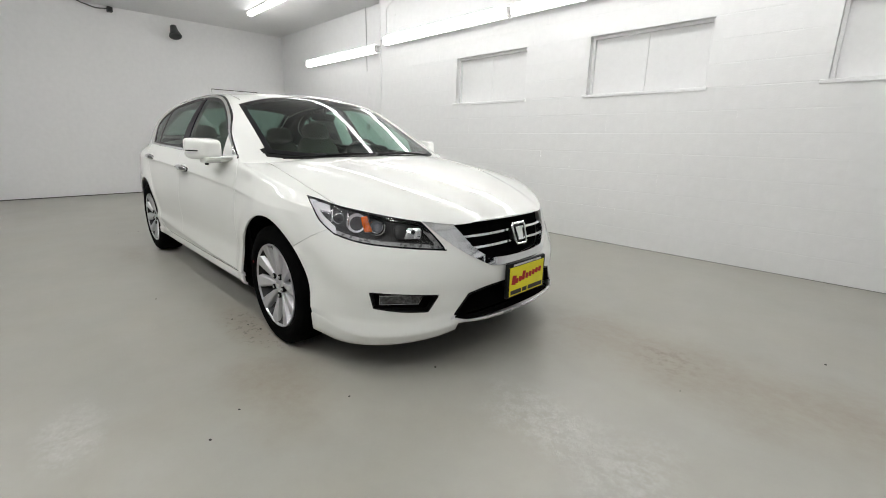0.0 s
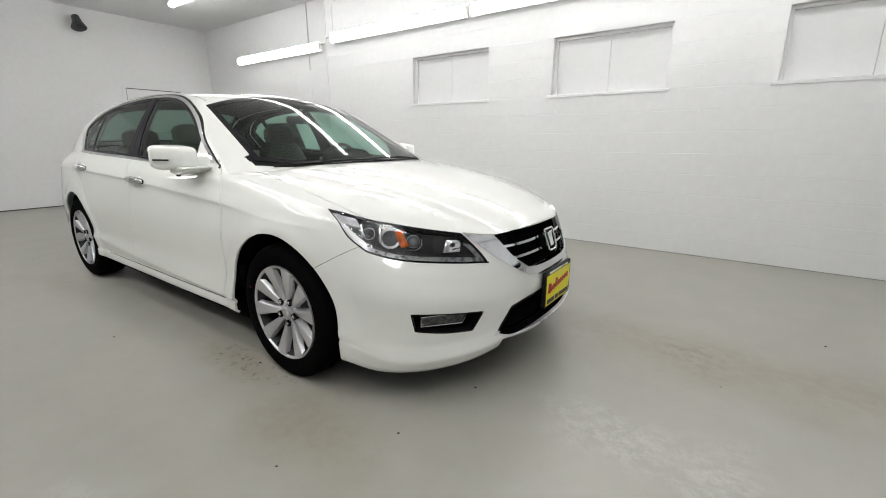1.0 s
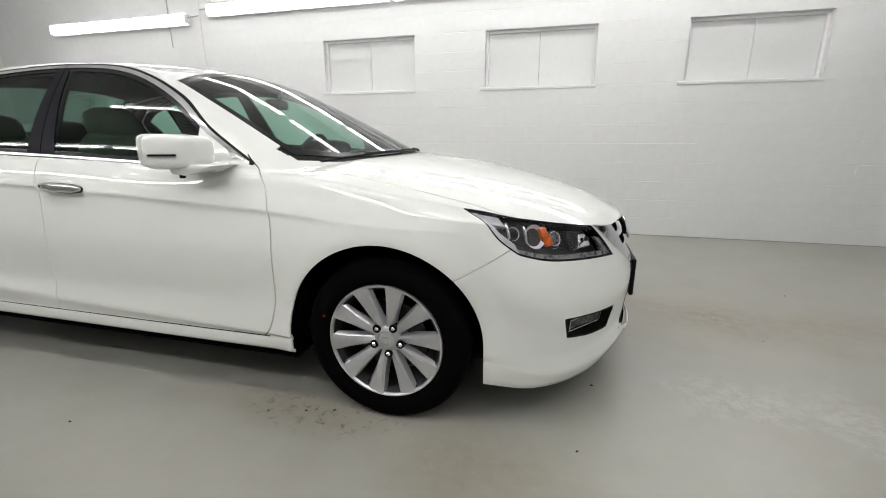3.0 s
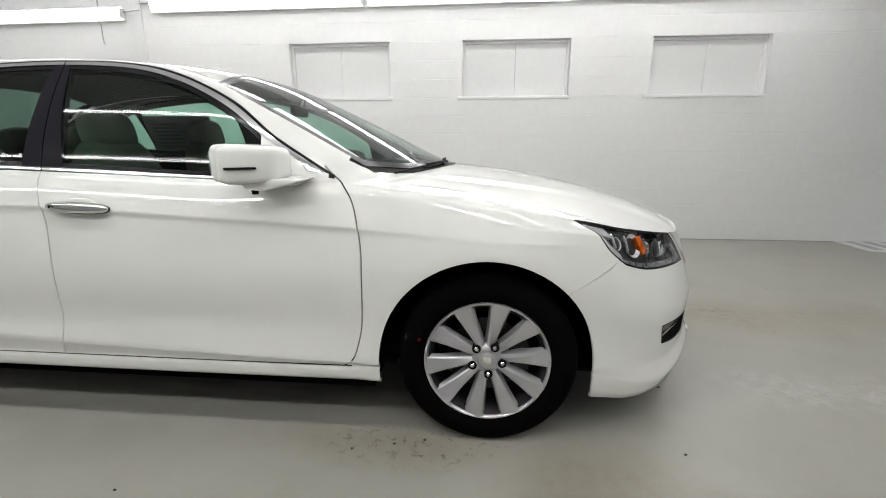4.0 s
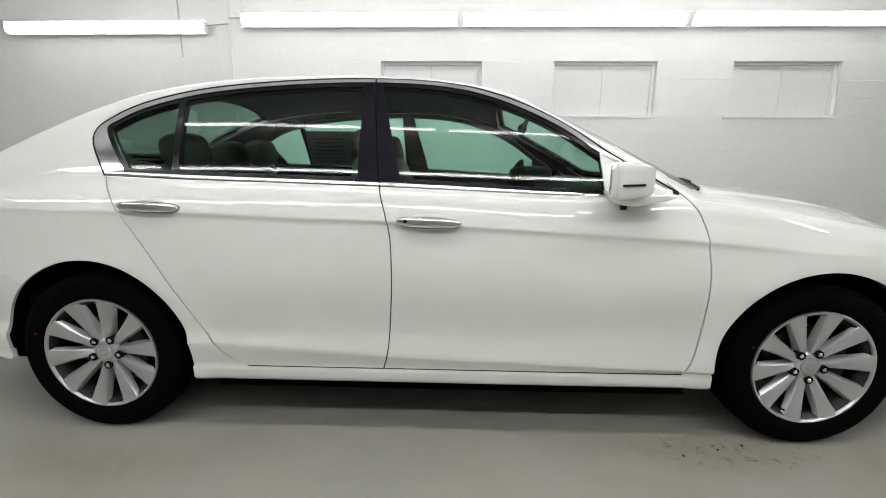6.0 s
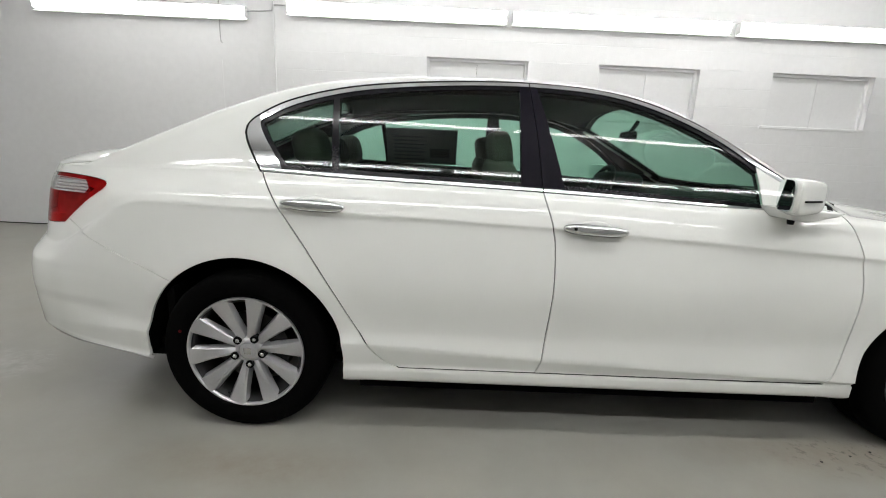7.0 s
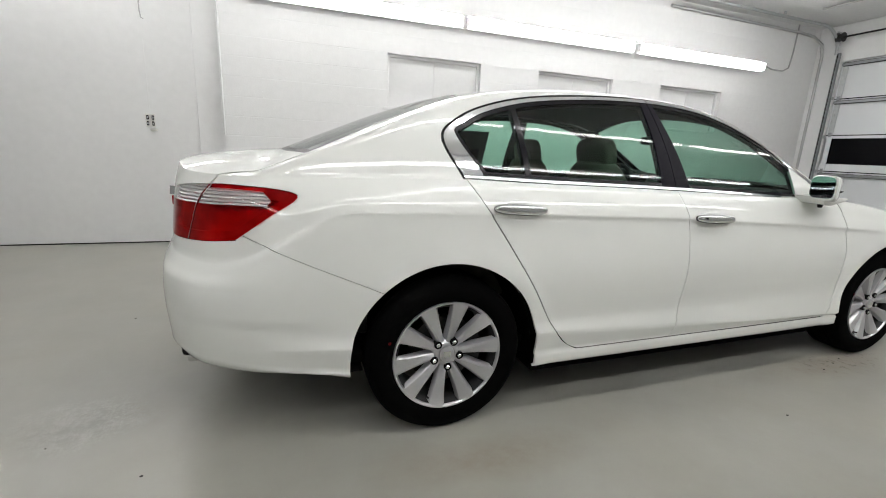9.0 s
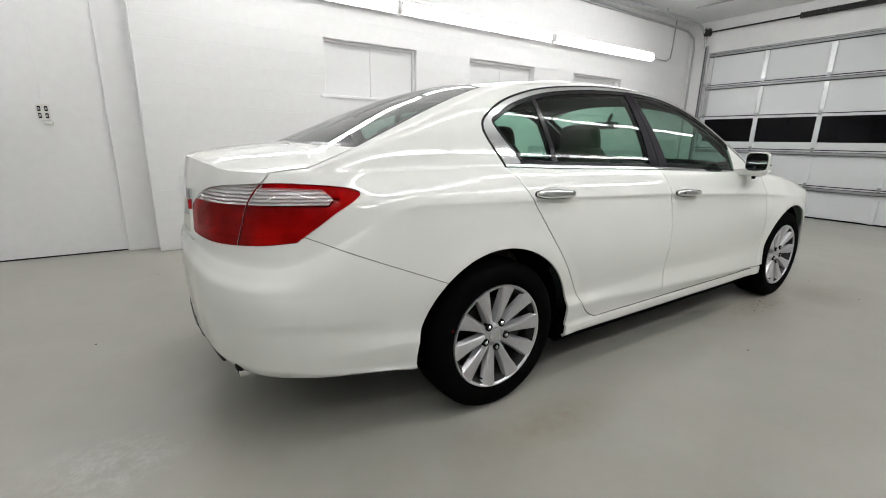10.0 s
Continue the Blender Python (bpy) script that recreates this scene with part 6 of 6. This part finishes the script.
part("grey_bar", boxed(0.0075, 0.0092, -0.12, 0.12, 0.070, 0.080), LAMP_GREY, plate)
part("plate_bracket", boxed(-0.06, -0.01, -0.12, 0.12, -0.05, 0.05), BLACK_TRIM, plate)

# tail
rear_plate = new("rear_plate")
rear_plate.parent, rear_plate.location = car, (-2.418, 0.0, 0.835)
part("plate_sheet", boxed(-0.004, 0.006, -0.152, 0.152, -0.066, 0.066, 0.002), mat("buff_plate", (0.55, 0.42, 0.22), 0.5, vary=0.06), rear_plate, "buff licence plate with dark bars")
for a, b in ((-0.11, -0.03), (0.0, 0.10)):
    part("dark_bar", boxed(-0.0055, -0.003, a, b, -0.02, 0.03), BLACK_INK, rear_plate)
part("plate_backing", boxed(0.0055, 0.06, -0.15, 0.15, -0.06, 0.06), BLACK_TRIM, rear_plate)
for sd in (-1, 1):
    t_ = part("exhaust_tip", flipped(lathe(bmesh.new(), [(-2.20, 0.026), (-2.40, 0.031), (-2.405, 0.028), (-2.39, 0.026), (-2.22, 0.024)], 28, "x", (0.045, -0.598, 0.318)), sd), CHROME, car, "chrome exhaust tip", 40)
    part("tip_inside", flipped(lathe(bmesh.new(), [(-2.38, 0.0258), (-2.38, 0.001)], 20, "x", (0.045, -0.598, 0.318)), sd), GAP_DARK, t_)
    part("exhaust_recess", flipped(boxed(-2.372, -2.12, -0.66, -0.50, 0.335, 0.400, 0.015), sd), GAP_DARK, car, "dark recess above the exhaust tip")
    part("reflector", flipped(boxed(-2.440, -2.405, -0.285, -0.250, 0.862, 0.900, 0.003), sd), RED_REFLECTOR, car, "small red reflector")
panel("boot_trim", "boot_chrome", CHROME, car, push=-0.020, flange=0.03, label="chrome bar across the boot lid")

# wipers
for y0, y1, xb in ((-0.05, -0.62, 0.0), (0.52, -0.02, 0.03)):
    pts = []
    for k in range(8):
        yy = y0 + (y1 - y0) * k / 7
        xx = 1.166 - 0.36 * yy * yy - 0.010 * k / 7
        zz = float(z_cabin(np.array([xx]), np.array([yy]), np.array([0.83]), np.array([0.965]))[0])
        pts.append((xx, yy, zz + 0.005))
    wp = part("wiper", tube(bmesh.new(), pts, 0.005, 6), BLACK_TRIM, car, "black windscreen wiper", 50)
    part("wiper_arm", tube(bmesh.new(), [(pts[0][0] + 0.012, y0, pts[0][2] + 0.001), (pts[2][0] + 0.010, pts[2][1], pts[2][2] + 0.004), (pts[4][0], pts[4][1], pts[4][2] + 0.006)], 0.006, 6), BLACK_TRIM, wp, smooth=50)


# ---- blocks of the north wall, thickly painted over ----
block_meshes = {}


def block_mesh(w, h):
    """A shallow block face with softened edges, shared by all blocks of its size."""
    key = (round(w, 3), round(h, 3))
    if key not in block_meshes:
        cz = 0.005
        pts = [(sx * w / 2, y, sz * (h / 2 - c)) for c, y in ((0.0, 0.012), (0.0, 0.0), (cz, -0.0010)) for sx, sz in ((-1, -1), (1, -1), (1, 1), (-1, 1))]
        fs = [(8, 9, 10, 11)] + [(a + k, a + (k + 1) % 4, a + 4 + (k + 1) % 4, a + 4 + k) for a in (0, 4) for k in range(4)]
        me = bpy.data.meshes.new("block")
        me.from_pydata(pts, [], fs)
        me.materials.append(WALL_PAINT)
        block_meshes[key] = me
    return block_meshes[key]


rnd = random.Random(11)
rest = []
made = 0
for row in range(17):
    z0, z1 = 0.2 * row, 0.2 + 0.2 * row
    z0, z1 = max(z0, 0.004), min(z1, CEIL - 0.003)
    xx = X_STEP + 0.004 - (0.2 if row % 2 else 0.0)
    spans = []
    while xx < X_E - 0.01:
        spans.append((max(xx, X_STEP + 0.004), min(xx + 0.4, X_E - 0.004)))
        xx += 0.4
    if W_LOW - 0.01 < z0 and z1 < W_TOP + 0.01:
        for a, b in WINDOWS:
            spans = [p for s_, e_ in spans for p in ((s_, min(e_, a)), (max(s_, b), e_)) if p[1] - p[0] > 0.02]
    for s_, e_ in spans:
        m = Matrix.Translation(((s_ + e_) / 2, Y_N + rnd.uniform(-0.0004, 0.0004), (z0 + z1) / 2)) @ Euler((rnd.gauss(0, 0.008 if z0 > 1.5 else 0.0045), 0, 0)).to_matrix().to_4x4()
        me = block_mesh(e_ - s_, z1 - z0 - 0.003)
        if s_ < 4.9 and z0 < 2.9 and made < 300:
            ob = new("block", me)
            ob.parent = wall_north
            ob.matrix_local = m
            made += 1
        else:
            rest.append((me, m))
V, F = [], []
for me, m in rest:
    o = len(V)
    V += [tuple(m @ v.co) for v in me.vertices]
    F += [tuple(o + k for k in p.vertices) for p in me.polygons]
me = bpy.data.meshes.new("far_blocks")
me.from_pydata(V, [], F)
me.materials.append(WALL_PAINT)
ob = new("far_blocks", me)
ob.parent = wall_north
tagged(ob, kind="stuff")
